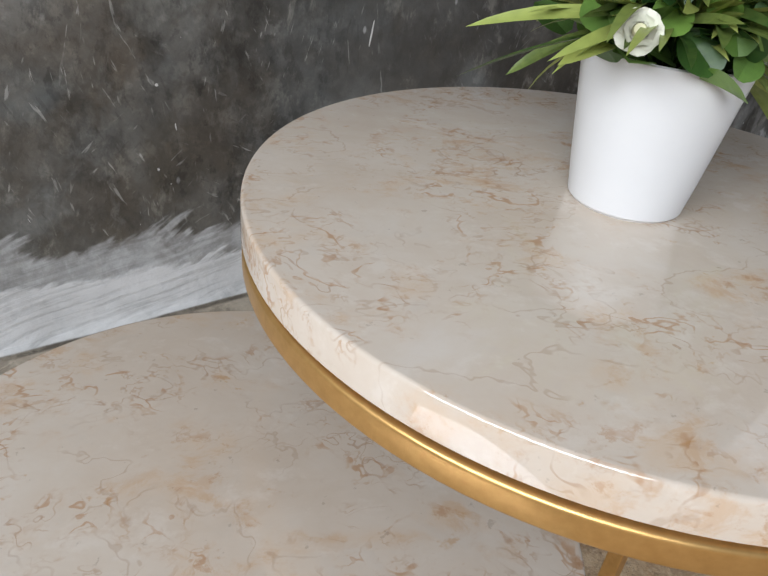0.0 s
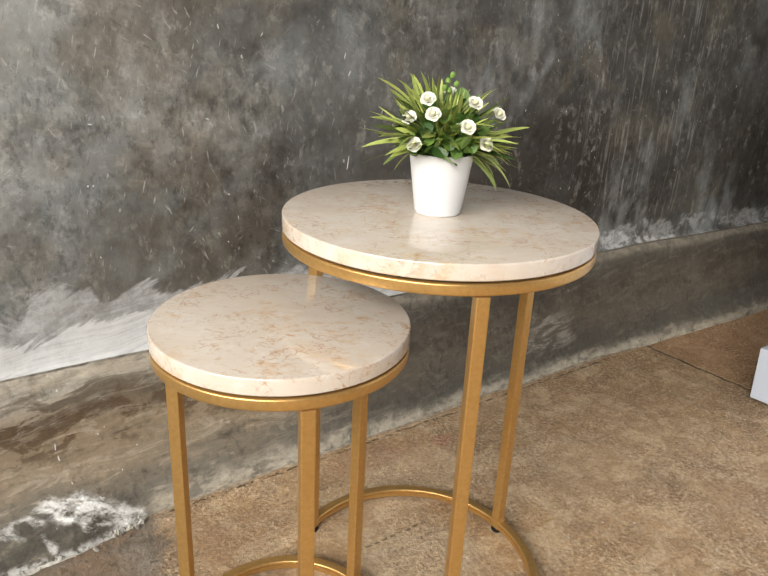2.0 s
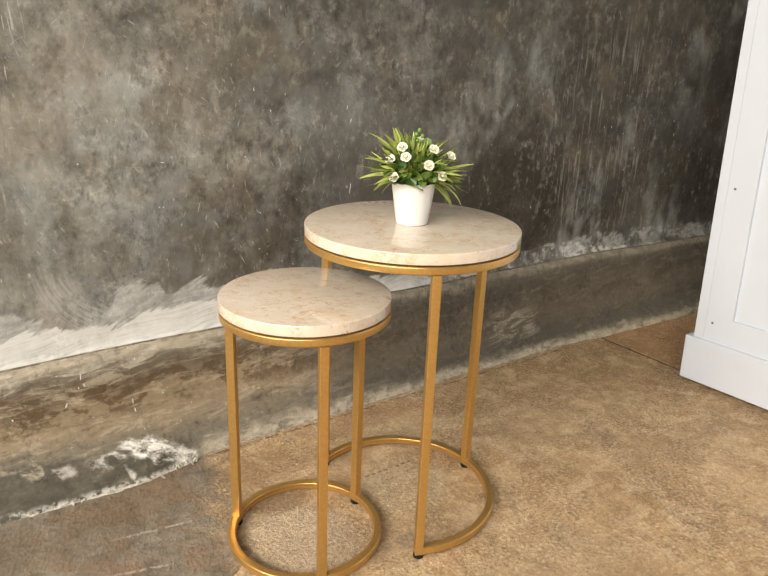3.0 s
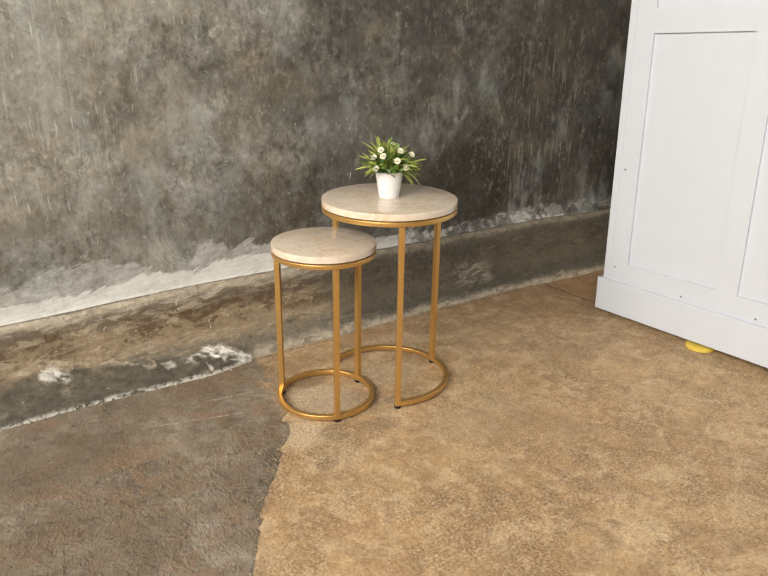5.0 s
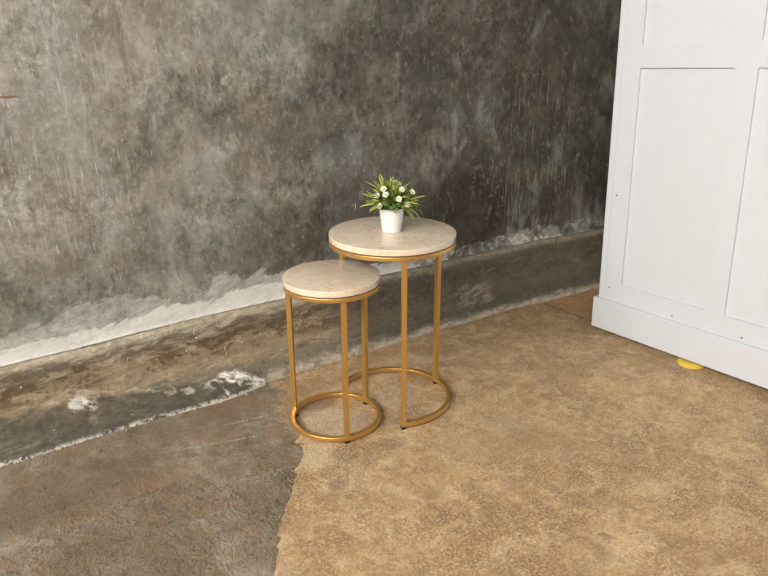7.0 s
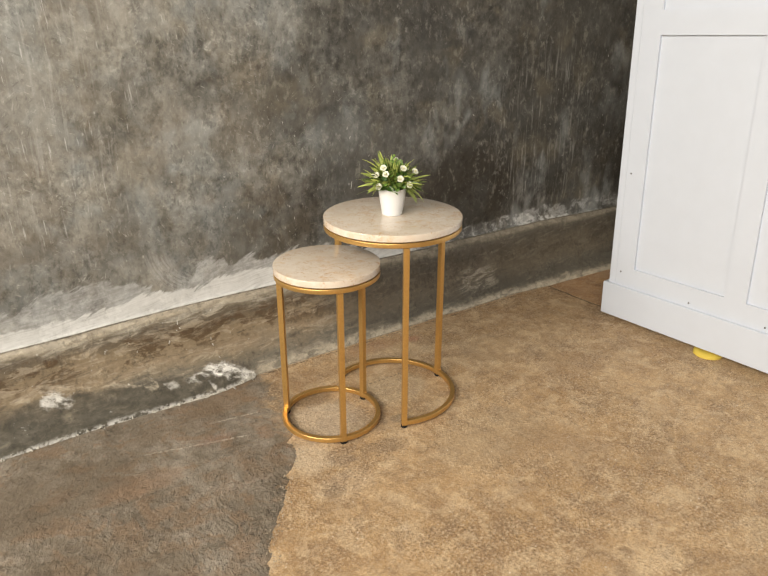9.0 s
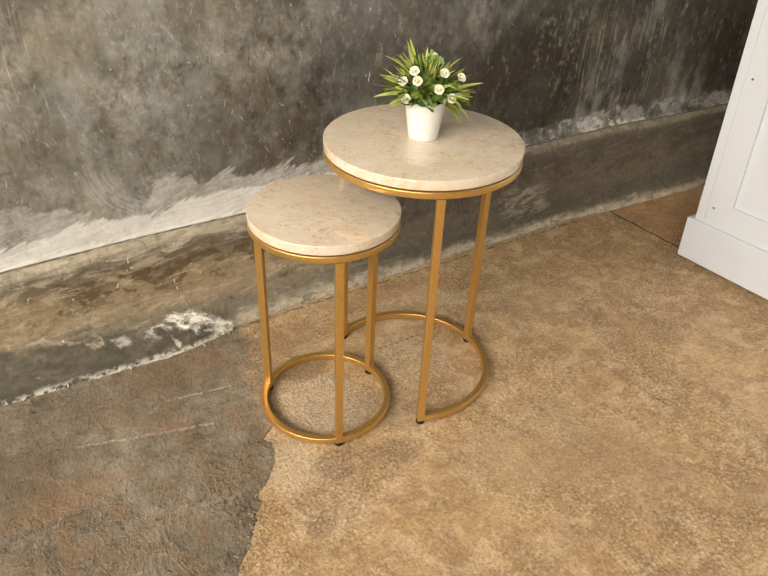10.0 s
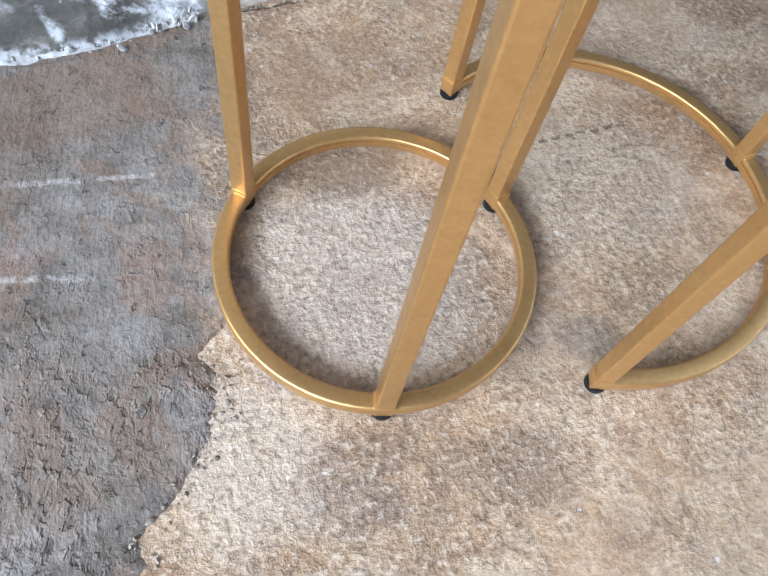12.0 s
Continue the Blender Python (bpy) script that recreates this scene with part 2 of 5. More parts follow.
    # dabbed on more thinly towards the far end
    sparse = mul(k.step(x, 0.3, 0.55), sub(1.0, k.step(add(mul(scum, 0.5), mul(load, 0.5)), 0.3, 0.8)))
    thick = mul(thick, sub(1.0, mul(sparse, 0.9)))
    thick = mul(thick, k.step(x, 0.2, 0.6, 1.0, 0.72))
    thin = mul(thin, sub(1.0, mul(sparse, 0.85)))
    thin = mul(thin, k.step(x, 0.2, 0.6, 1.0, 0.7))
    # the fan, bristles running round a centre up to the right of it
    dx, dz = sub(x, -0.38), sub(z, 0.475)
    radius = k.math("SQRT", add(mul(dx, dx), mul(dz, dz)))
    turn = k.math("ARCTAN2", dz, dx)
    c = k.t.nodes.new("ShaderNodeCombineXYZ")
    k.put(c.inputs[0], add(mul(radius, 190.0), mul(fray, 1.5)))
    k.put(c.inputs[1], mul(turn, 2.6))
    lines = k.step(k.noise(1, 4, 0.62, of=c.outputs[0]), 0.36, 0.62)
    ring = mul(k.step(add(radius, mul(rag, 0.05)), 0.125, 0.15), k.step(add(radius, mul(fray, 0.05)), 0.225, 0.2))
    ring = mul(ring, mul(k.step(add(z, mul(rag, 0.08)), 0.475, 0.4), k.step(x, -0.4, -0.46)))
    fan = mul(ring, mul(lines, 0.42))
    thin = k.math("MAXIMUM", thin, fan)
    col = k.mix(thin, col, (0.45, 0.455, 0.447))
    col = k.mix(thick, col, (0.575, 0.575, 0.56))
    # the plinth below: dry-brushed bands of bare render, soot and damp
    low = k.noise(7, 6, 0.62, 0.6, of=k.mapped((1, 1, 1.8)))
    streak = k.noise(1, 7, 0.7, 0.7, of=k.mapped((12, 12, 42), turn=(0, 4, 0)))
    crust = k.noise(30, 8, 0.72, 0.3, of=k.mapped((0.7, 1, 1.3)))
    band = add(z, mul(sub(low, 0.5), 0.13))
    bands = k.ramp(k.step_linear(band, 0.0, 0.27), [(0.0, (0.14, 0.127, 0.1)), (0.2, (0.14, 0.125, 0.098)), (0.42, (0.25, 0.194, 0.129)), (0.6, (0.2, 0.15, 0.094)), (0.74, (0.105, 0.082, 0.055)), (0.88, (0.15, 0.124, 0.09)), (0.98, (0.24, 0.205, 0.155))])
    soot = mul(k.step(add(low, mul(sub(crust, 0.5), 0.7)), 0.48, 0.55), mul(k.step(z, 0.1, 0.16), k.step(z, 0.24, 0.2)))
    bands = k.mix(mul(soot, 0.85), bands, (0.078, 0.047, 0.022))
    bands = k.mix(k.step(streak, 0.52, 0.62, 0.0, 0.55), bands, (0.37, 0.315, 0.235))
    hairs = k.noise(1, 5, 0.66, 0.5, of=k.mapped((8, 8, 85), (3, 1, 2), (0, 5, 0), of=k.warped(k.place, 4, 0.06)))
    bands = k.mix(mul(k.step(hairs, 0.53, 0.65), 0.22), bands, (0.37, 0.31, 0.235))
    bands = k.mix(mul(k.step(hairs, 0.45, 0.35), 0.22), bands, (0.07, 0.06, 0.045))
    shoulder = mul(k.step(z, 0.2, 0.235), k.step(add(mul(streak, 0.5), mul(hairs, 0.5)), 0.44, 0.56))
    bands = k.mix(mul(shoulder, k.step(x, 0.1, -0.2, 0.12, 0.5)), bands, (0.38, 0.36, 0.31))
    bands = k.mix(k.step(add(mul(streak, 0.6), mul(crust, 0.4)), 0.47, 0.36, 0.0, 0.7), bands, (0.065, 0.054, 0.038))
    wet = mul(k.step(add(x, mul(rag, 0.1)), -0.34, -0.39), k.step(add(add(z, mul(rag, 0.06)), mul(add(x, 0.4), 0.09)), 0.062, 0.04))
    bands = k.mix(mul(wet, k.step(crust, 0.38, 0.62, 0.92, 0.55)), bands, (0.056, 0.05, 0.037))
    foot_line = mul(k.step(x, -0.36, -0.22), k.step(add(z, mul(fray, 0.05)), k.step(x, 0.1, 0.4, 0.05, 0.03), 0.008))
    bands = k.mix(mul(foot_line, k.step(crust, 0.4, 0.56, 0.15, 0.75)), bands, (0.46, 0.41, 0.32))
    # plinth face darker towards the right, down to the foot line
    plinth_dark = mul(k.step(add(x, mul(soft, 0.8)), -0.1, 0.3), k.step(add(z, mul(fray, 0.04)), 0.02, 0.04))
    bands = k.mix(mul(plinth_dark, 0.7), bands, (0.075, 0.069, 0.056))
    pale_rub = mul(near(0.72, 0.1, 0.12, 0.05, 0.6, rag), k.step(streak, 0.46, 0.58))
    bands = k.mix(mul(pale_rub, 0.5), bands, (0.4, 0.37, 0.31))
    lip = k.step(y, WALL_Y - 0.037, WALL_Y - 0.03)
    bands = k.mix(mul(mul(lip, k.step(x, 0.1, 0.5, 1.0, 0.7)), k.step(crust, 0.4, 0.6, 0.25, 0.65)), bands, (0.4, 0.35, 0.27))
    smear = k.noise(1, 7, 0.72, 0.15, of=k.mapped((26, 26, 70), turn=(0, -24, 0)))
    ragz = add(mul(rag, 0.05), mul(fray, 0.05))

    def along(x0, z0, x1, z1, half):
        """A ragged stroke on the plinth from one point to another."""
        ux, uz = x1 - x0, z1 - z0
        t = k.math("ADD", mul(sub(x, x0), ux / (ux * ux + uz * uz)), mul(sub(z, z0), uz / (ux * ux + uz * uz)), clamp=True)
        ex, ez = sub(sub(x, x0), mul(t, ux)), sub(sub(z, z0), mul(t, uz))
        d = add(k.math("SQRT", add(mul(ex, ex), mul(ez, ez))), ragz)
        return k.step(d, half * 1.3, half * 0.2)

    salt = 0.0
    for x0, z0, x1, z1, half, amount in ((-0.325, 0.004, -0.385, 0.05, 0.014, 1.0), (-0.385, 0.05, -0.45, 0.06, 0.013, 1.0), (-0.45, 0.06, -0.53, 0.048, 0.011, 0.75), (-0.34, 0.012, -0.4, 0.03, 0.01, 0.8), (-0.57, 0.044, -0.6, 0.05, 0.009, 0.45), (-0.88, 0.085, -0.93, 0.1, 0.016, 0.7), (-0.46, 0.02, -0.47, 0.035, 0.007, 0.6)):
        salt = k.math("MAXIMUM", salt, mul(mul(along(x0, z0, x1, z1, half), k.step(add(mul(smear, 0.5), mul(crust, 0.5)), 0.43, 0.56, 0.0, 1.0)), amount))
    for x0, z0, x1, z1, half, amount in ((-0.94, 0.13, -0.78, 0.094, 0.006, 0.4), (-0.78, 0.094, -0.63, 0.06, 0.006, 0.45), (-1.3, 0.15, -0.98, 0.115, 0.007, 0.35)):
        bands = k.mix(mul(along(x0, z0, x1, z1, half), mul(k.step(smear, 0.4, 0.56), amount)), bands, (0.5, 0.44, 0.34))
    spots = mul(k.step(k.noise(34, 6, 0.72, 0.4), 0.63, 0.68), mul(k.step(z, 0.11, 0.05), k.step(k.noise(7, 3, 0.6, of=k.mapped((1, 1, 1), (2, 2, 8))), 0.48, 0.58)))
    salt = k.math("MAXIMUM", salt, mul(spots, k.step(x, -0.3, -0.4)))
    line = mul(k.step(x, -0.3, -0.33), k.step(add(z, mul(fray, 0.03)), 0.016, 0.004))
    salt = k.math("MAXIMUM", salt, mul(line, k.step(k.noise(60, 5, 0.7), 0.42, 0.56, 0.0, 0.6)))
    bands = k.mix(salt, bands, (0.72, 0.71, 0.67))
    bands = k.mix(mul(spat, 0.6), bands, (0.7, 0.68, 0.62))
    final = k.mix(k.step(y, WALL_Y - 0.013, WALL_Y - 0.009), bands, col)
    gap = k.step(k.math("ABSOLUTE", sub(add(y, mul(fray, 0.006)), WALL_Y - 0.0135)), 0.0045, 0.001)
    final = k.mix(mul(gap, k.step(crust, 0.4, 0.56, 0.35, 0.95)), final, (0.07, 0.06, 0.045))
    bare = sub(1.0, mul(k.math("MAXIMUM", thick, thin), 0.8))
    grain = mul(bare, add(mul(patchy, 0.6), 0.4))
    final = k.mix(mul(grain, k.step(fine, 0.5, 0.66, 0.0, 0.5)), final, k.mix(1.0, final, (1.7, 1.7, 1.68), "MULTIPLY"))
    final = k.mix(mul(grain, k.step(k.noise(62, 5, 0.7, of=k.mapped((1, 1, 0.6), (3, 0, 8))), 0.48, 0.38, 0.0, 0.65)), final, k.mix(1.0, final, (0.5, 0.5, 0.5), "MULTIPLY"))
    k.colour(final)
    k.rough(k.step(c2, 0.3, 0.7, 0.5, 0.85))
    return k.bump(add(mul(c3, 0.7), add(mul(fine, 0.25), add(mul(salt, 0.5), add(mul(thick, 0.25), mul(fan, 0.3))))), 0.45, 0.006)


def brown_concrete(k):
    """Colour and height of the old floor."""
    x, y, z = k.axes()
    big = k.noise(2.3, 4, 0.5, 0.6)
    mid = k.noise(19, 8, 0.72, 0.4)
    grit = k.noise(120, 5, 0.75)
    tone = k.math("ADD", k.math("MULTIPLY", big, 0.48), k.math("ADD", k.math("MULTIPLY", mid, 0.28), k.math("MULTIPLY", k.noise(60, 6, 0.7), 0.24)))
    col = k.ramp(tone, [(0.385, (0.31, 0.19, 0.092)), (0.46, (0.385, 0.248, 0.125)), (0.53, (0.455, 0.304, 0.163)), (0.62, (0.56, 0.4, 0.233))])
    brown = k.step(k.noise(4.2, 6, 0.62, 0.9), 0.52, 0.62, 0.0, 0.4)
    col = k.mix(brown, col, (0.24, 0.145, 0.074))
    # browner towards the wall and right: floor tone, with the light's falloff painted in
    brown_falloff = k.step(k.math("ADD", k.math("ADD", k.math("MULTIPLY", x, 0.5), y), k.math("MULTIPLY", k.math("SUBTRACT", k.noise(5, 6, 0.66, 0.6, of=k.mapped((1, 1, 1), (4, 4, 0))), 0.5), 1.2)), -0.05, 0.42)
    col = k.mix(k.math("MULTIPLY", brown_falloff, k.step(x, 0.2, 0.6, 0.24, 0.36)), col, (0.19, 0.115, 0.06))
    blotch = k.step(k.noise(42, 7, 0.76, 0.3), 0.54, 0.6)
    col = k.mix(k.math("MULTIPLY", blotch, 0.2), col, (0.64, 0.5, 0.34))
    stain = k.step(k.noise(36, 7, 0.76, 0.5, of=k.mapped((1, 1, 1), (2, 9, 0))), 0.55, 0.61)
    col = k.mix(k.math("MULTIPLY", stain, 0.28), col, (0.22, 0.145, 0.08))
    shade = k.step(k.noise(6.5, 7, 0.68, 0.3, of=k.mapped((1, 1, 1), (6, 2, 0))), 0.53, 0.63)
    col = k.mix(k.math("MULTIPLY", shade, 0.34), col, (0.23, 0.16, 0.1))
    for size, shift, amount, tint in ((5.2, 3, 0.45, (0.24, 0.145, 0.076)), (11, 8, 0.48, (0.235, 0.155, 0.092)), (8, 14, 0.2, (0.42, 0.26, 0.125)), (10, 19, 0.42, (0.6, 0.45, 0.28)), (22, 24, 0.28, (0.25, 0.16, 0.09)), (26, 31, 0.26, (0.6, 0.46, 0.3))):
        mottle = k.step(k.noise(size, 8, 0.7, 0.7, of=k.mapped((1, 1.25, 1), (shift, 5, 0), (0, 0, shift * 20))), 0.53, 0.57)
        col = k.mix(k.math("MULTIPLY", mottle, amount), col, tint)
    light = k.step(k.noise(7.5, 7, 0.7, 0.3, of=k.mapped((1, 1, 1), (9, 7, 0))), 0.52, 0.62)
    col = k.mix(k.math("MULTIPLY", light, 0.2), col, (0.62, 0.49, 0.33))
    # scuffs: short pale and dark scratches
    for turn, shift in ((35, 1), (-50, 6), (80, 11)):
        mark = k.noise(1, 4, 0.6, 0.3, of=k.mapped((26, 170, 1), (shift, 3, 0), (0, 0, turn)))
        where = k.step(k.noise(6, 3, 0.6, of=k.mapped((1, 1, 1), (3, shift, 2))), 0.5, 0.62)
        col = k.mix(k.math("MULTIPLY", k.math("MULTIPLY", k.step(mark, 0.66, 0.7), where), 0.3), col, (0.7, 0.6, 0.44))
        col = k.mix(k.math("MULTIPLY", k.math("MULTIPLY", k.step(mark, 0.32, 0.28), where), 0.35), col, (0.16, 0.11, 0.065))
    speck = k.step(k.noise(230, 3, 0.7), 0.55, 0.62)
    col = k.mix(k.math("MULTIPLY", speck, 0.2), col, (0.72, 0.6, 0.43))
    dark = k.step(k.noise(170, 5, 0.75, 0.2, of=k.mapped((1, 1, 1), (5, 3, 0))), 0.56, 0.62)
    col = k.mix(k.math("MULTIPLY", dark, 0.36), col, (0.15, 0.105, 0.066))
    spot = k.step(k.noise(70, 4, 0.7, 0.2, of=k.mapped((1, 1, 1), (1, 8, 0))), 0.68, 0.74)
    col = k.mix(k.math("MULTIPLY", spot, 0.4), col, (0.09, 0.07, 0.05))
    # the redder slab past the joint, the joint itself and a hairline crack
    side = k.math("SUBTRACT", k.math("ADD", x, k.math("MULTIPLY", k.math("SUBTRACT", mid, 0.5), 0.03)), k.math("MULTIPLY_ADD", y, -0.03, 1.102))
    red = k.math("MULTIPLY", k.step(side, 0.0, 0.01), k.step(y, -0.25, 0.0))
    col = k.mix(k.math("MULTIPLY", red, 0.5), col, k.mix(k.step(mid, 0.4, 0.6), (0.24, 0.11, 0.05), (0.36, 0.2, 0.1)))
    joint = k.math("MULTIPLY", k.step(k.math("ABSOLUTE", side), 0.008, 0.002), k.step(y, -0.05, 0.1))
    c2 = k.math("ABSOLUTE", k.math("SUBTRACT", k.math("ADD", x, k.math("MULTIPLY", k.math("SUBTRACT", mid, 0.5), 0.05)), k.math("MULTIPLY_ADD", y, -0.16, 0.396)))
    crack = k.math("MULTIPLY", k.step(c2, 0.0035, 0.001), k.math("MULTIPLY", k.step(y, -0.48, -0.42), k.step(y, -0.23, -0.28)))
    joint = k.math("MAXIMUM", joint, k.math("MULTIPLY", crack, 0.35))
    col = k.mix(k.math("MULTIPLY", joint, 0.65), col, (0.05, 0.038, 0.025))
    # open joint along the foot of the plinth, broken here and there
    foot = k.math("ABSOLUTE", k.math("SUBTRACT", k.math("ADD", y, k.math("MULTIPLY", k.math("SUBTRACT", k.noise(30, 5, 0.65), 0.5), 0.022)), 0.346))
    foot = k.math("MULTIPLY", k.step(foot, 0.0045, 0.001), k.math("MULTIPLY", k.math("MULTIPLY", k.step(x, -0.3, -0.25), k.step(x, 1.0, 0.9)), k.step(k.noise(26, 3, 0.6, of=k.mapped((1, 1, 1), (1, 3, 0))), 0.44, 0.56)))
    joint = k.math("MAXIMUM", joint, foot)
    col = k.mix(k.math("MULTIPLY", foot, 0.8), col, (0.06, 0.045, 0.03))
    # stains and worn places with their own ragged outlines
    rag = k.math("SUBTRACT", k.noise(24, 7, 0.68, 0.4, of=k.mapped((1, 1, 1), (3, 1, 0))), 0.5)

    def spot_at(x0, y0, rx, ry, soft=0.6, wob=2.6):
        d = k.math("ADD", k.math("POWER", k.math("DIVIDE", k.math("SUBTRACT", x, x0), rx), 2.0), k.math("POWER", k.math("DIVIDE", k.math("SUBTRACT", y, y0), ry), 2.0))
        return k.step(k.math("ADD", d, k.math("MULTIPLY", rag, wob)), 1.0 + soft, 1.0 - soft)

    for x0, y0, rx, ry, amount, tint in (
            (-0.25, -0.02, 0.11, 0.1, 0.45, (0.5, 0.43, 0.34)), (-0.38, -0.15, 0.06, 0.07, 0.35, (0.58, 0.5, 0.39)), (-0.36, -0.3, 0.09, 0.05, 0.2, (0.56, 0.47, 0.36)), (0.1, -0.36, 0.2, 0.12, 0.4, (0.3, 0.215, 0.13)),
            (-0.215, 0.1, 0.055, 0.03, 0.7, (0.2, 0.135, 0.08)), (-0.3, -0.175, 0.045, 0.022, 0.5, (0.19, 0.125, 0.075)), (-0.315, -0.215, 0.045, 0.022, 0.45, (0.2, 0.15, 0.11)), (-0.18, -0.22, 0.05, 0.035, 0.5, (0.2, 0.14, 0.09)),
            (-0.065, -0.13, 0.028, 0.022, 0.55, (0.14, 0.11, 0.08)), (-0.4, -0.31, 0.03, 0.022, 0.55, (0.18, 0.12, 0.07)), (-0.13, -0.1, 0.04, 0.07, 0.25, (0.24, 0.19, 0.14)), (0.02, 0.02, 0.12, 0.09, 0.3, (0.56, 0.46, 0.32)), (0.14, 0.2, 0.16, 0.08, 0.3, (0.54, 0.42, 0.28)), (0.29, 0.27, 0.03, 0.02, 0.5, (0.36, 0.15, 0.1)), (0.45, 0.05, 0.14, 0.1, 0.25, (0.56, 0.42, 0.26)),
            (-0.2, 0.23, 0.12, 0.05, 0.35, (0.24, 0.15, 0.085)), (-0.34, 0.2, 0.07, 0.12, 0.4, (0.2, 0.145, 0.095)), (0.12, 0.3, 0.12, 0.04, 0.4, (0.28, 0.15, 0.085)), (0.2, -0.5, 0.14, 0.09, 0.35, (0.3, 0.19, 0.1)), (0.62, -0.2, 0.12, 0.08, 0.35, (0.27, 0.17, 0.095))):
        col = k.mix(k.math("MULTIPLY", spot_at(x0, y0, rx, ry), amount), col, tint)
    # a short dashed scratch between the tables
    dashed = k.math("ABSOLUTE", k.math("SUBTRACT", k.math("ADD", y, k.math("MULTIPLY", rag, 0.012)), 0.0885))
    dashed = k.math("MULTIPLY", k.step(dashed, 0.0035, 0.001), k.math("MULTIPLY", k.math("MULTIPLY", k.step(x, -0.045, -0.035), k.step(x, 0.105, 0.095)), k.step(k.math("FRACT", k.math("MULTIPLY", x, 62.0)), 0.3, 0.45)))
    col = k.mix(k.math("MULTIPLY", dashed, 0.7), col, (0.09, 0.06, 0.035))
    # eroded surface: crumbs and hollows a few millimetres to a centimetre wide
    lump = k.noise(140, 4, 0.62, 0.0, of=k.mapped((1, 1, 1), (2, 2, 0)))
    rough = k.step(k.noise(4.5, 5, 0.62, 0.4, of=k.mapped((1, 1, 1), (8, 3, 0))), 0.43, 0.57, 0.45, 1.0)
    rough = k.math("MAXIMUM", rough, spot_at(-0.25, -0.05, 0.16, 0.14))
    col = k.mix(k.math("MULTIPLY", k.step(lump, 0.45, 0.37), k.math("MULTIPLY", rough, 0.62)), col, k.mix(1.0, col, (0.42, 0.41, 0.4), "MULTIPLY"))
    col = k.mix(k.math("MULTIPLY", k.step(lump, 0.54, 0.62), k.math("MULTIPLY", rough, 0.45)), col, (0.7, 0.57, 0.41))
    hole = k.step(k.noise(150, 5, 0.72, 0.3, of=k.mapped((1, 1, 1), (7, 7, 0))), 0.6, 0.66)
    hole = k.math("MULTIPLY", hole, k.math("MULTIPLY", rough, k.step(k.noise(38, 4, 0.6, of=k.mapped((1, 1, 1), (4, 7, 0))), 0.46, 0.58)))
    col = k.mix(k.math("MULTIPLY", hole, 0.55), col, (0.12, 0.095, 0.07))
    chip = k.step(k.cells(60, of=k.mapped((1, 1, 1), (5, 5, 0), of=k.warped(k.place, 40, 0.01))), 0.16, 0.1)
    chip = k.math("MULTIPLY", chip, k.step(k.noise(20, 4, 0.6, of=k.mapped((1, 1, 1), (9, 2, 0))), 0.52, 0.6))
    col = k.mix(k.math("MULTIPLY", chip, 0.5), col, (0.78, 0.72, 0.62))
    height = k.math("SUBTRACT", k.math("ADD", k.math("MULTIPLY", grit, 0.4), k.math("ADD", k.math("MULTIPLY", mid, 0.5), k.math("MULTIPLY", k.math("MULTIPLY", lump, rough), 1.7))), k.math("ADD", k.math("MULTIPLY", joint, 1.5), k.math("MULTIPLY", hole, 0.9)))
    return col, height, mid


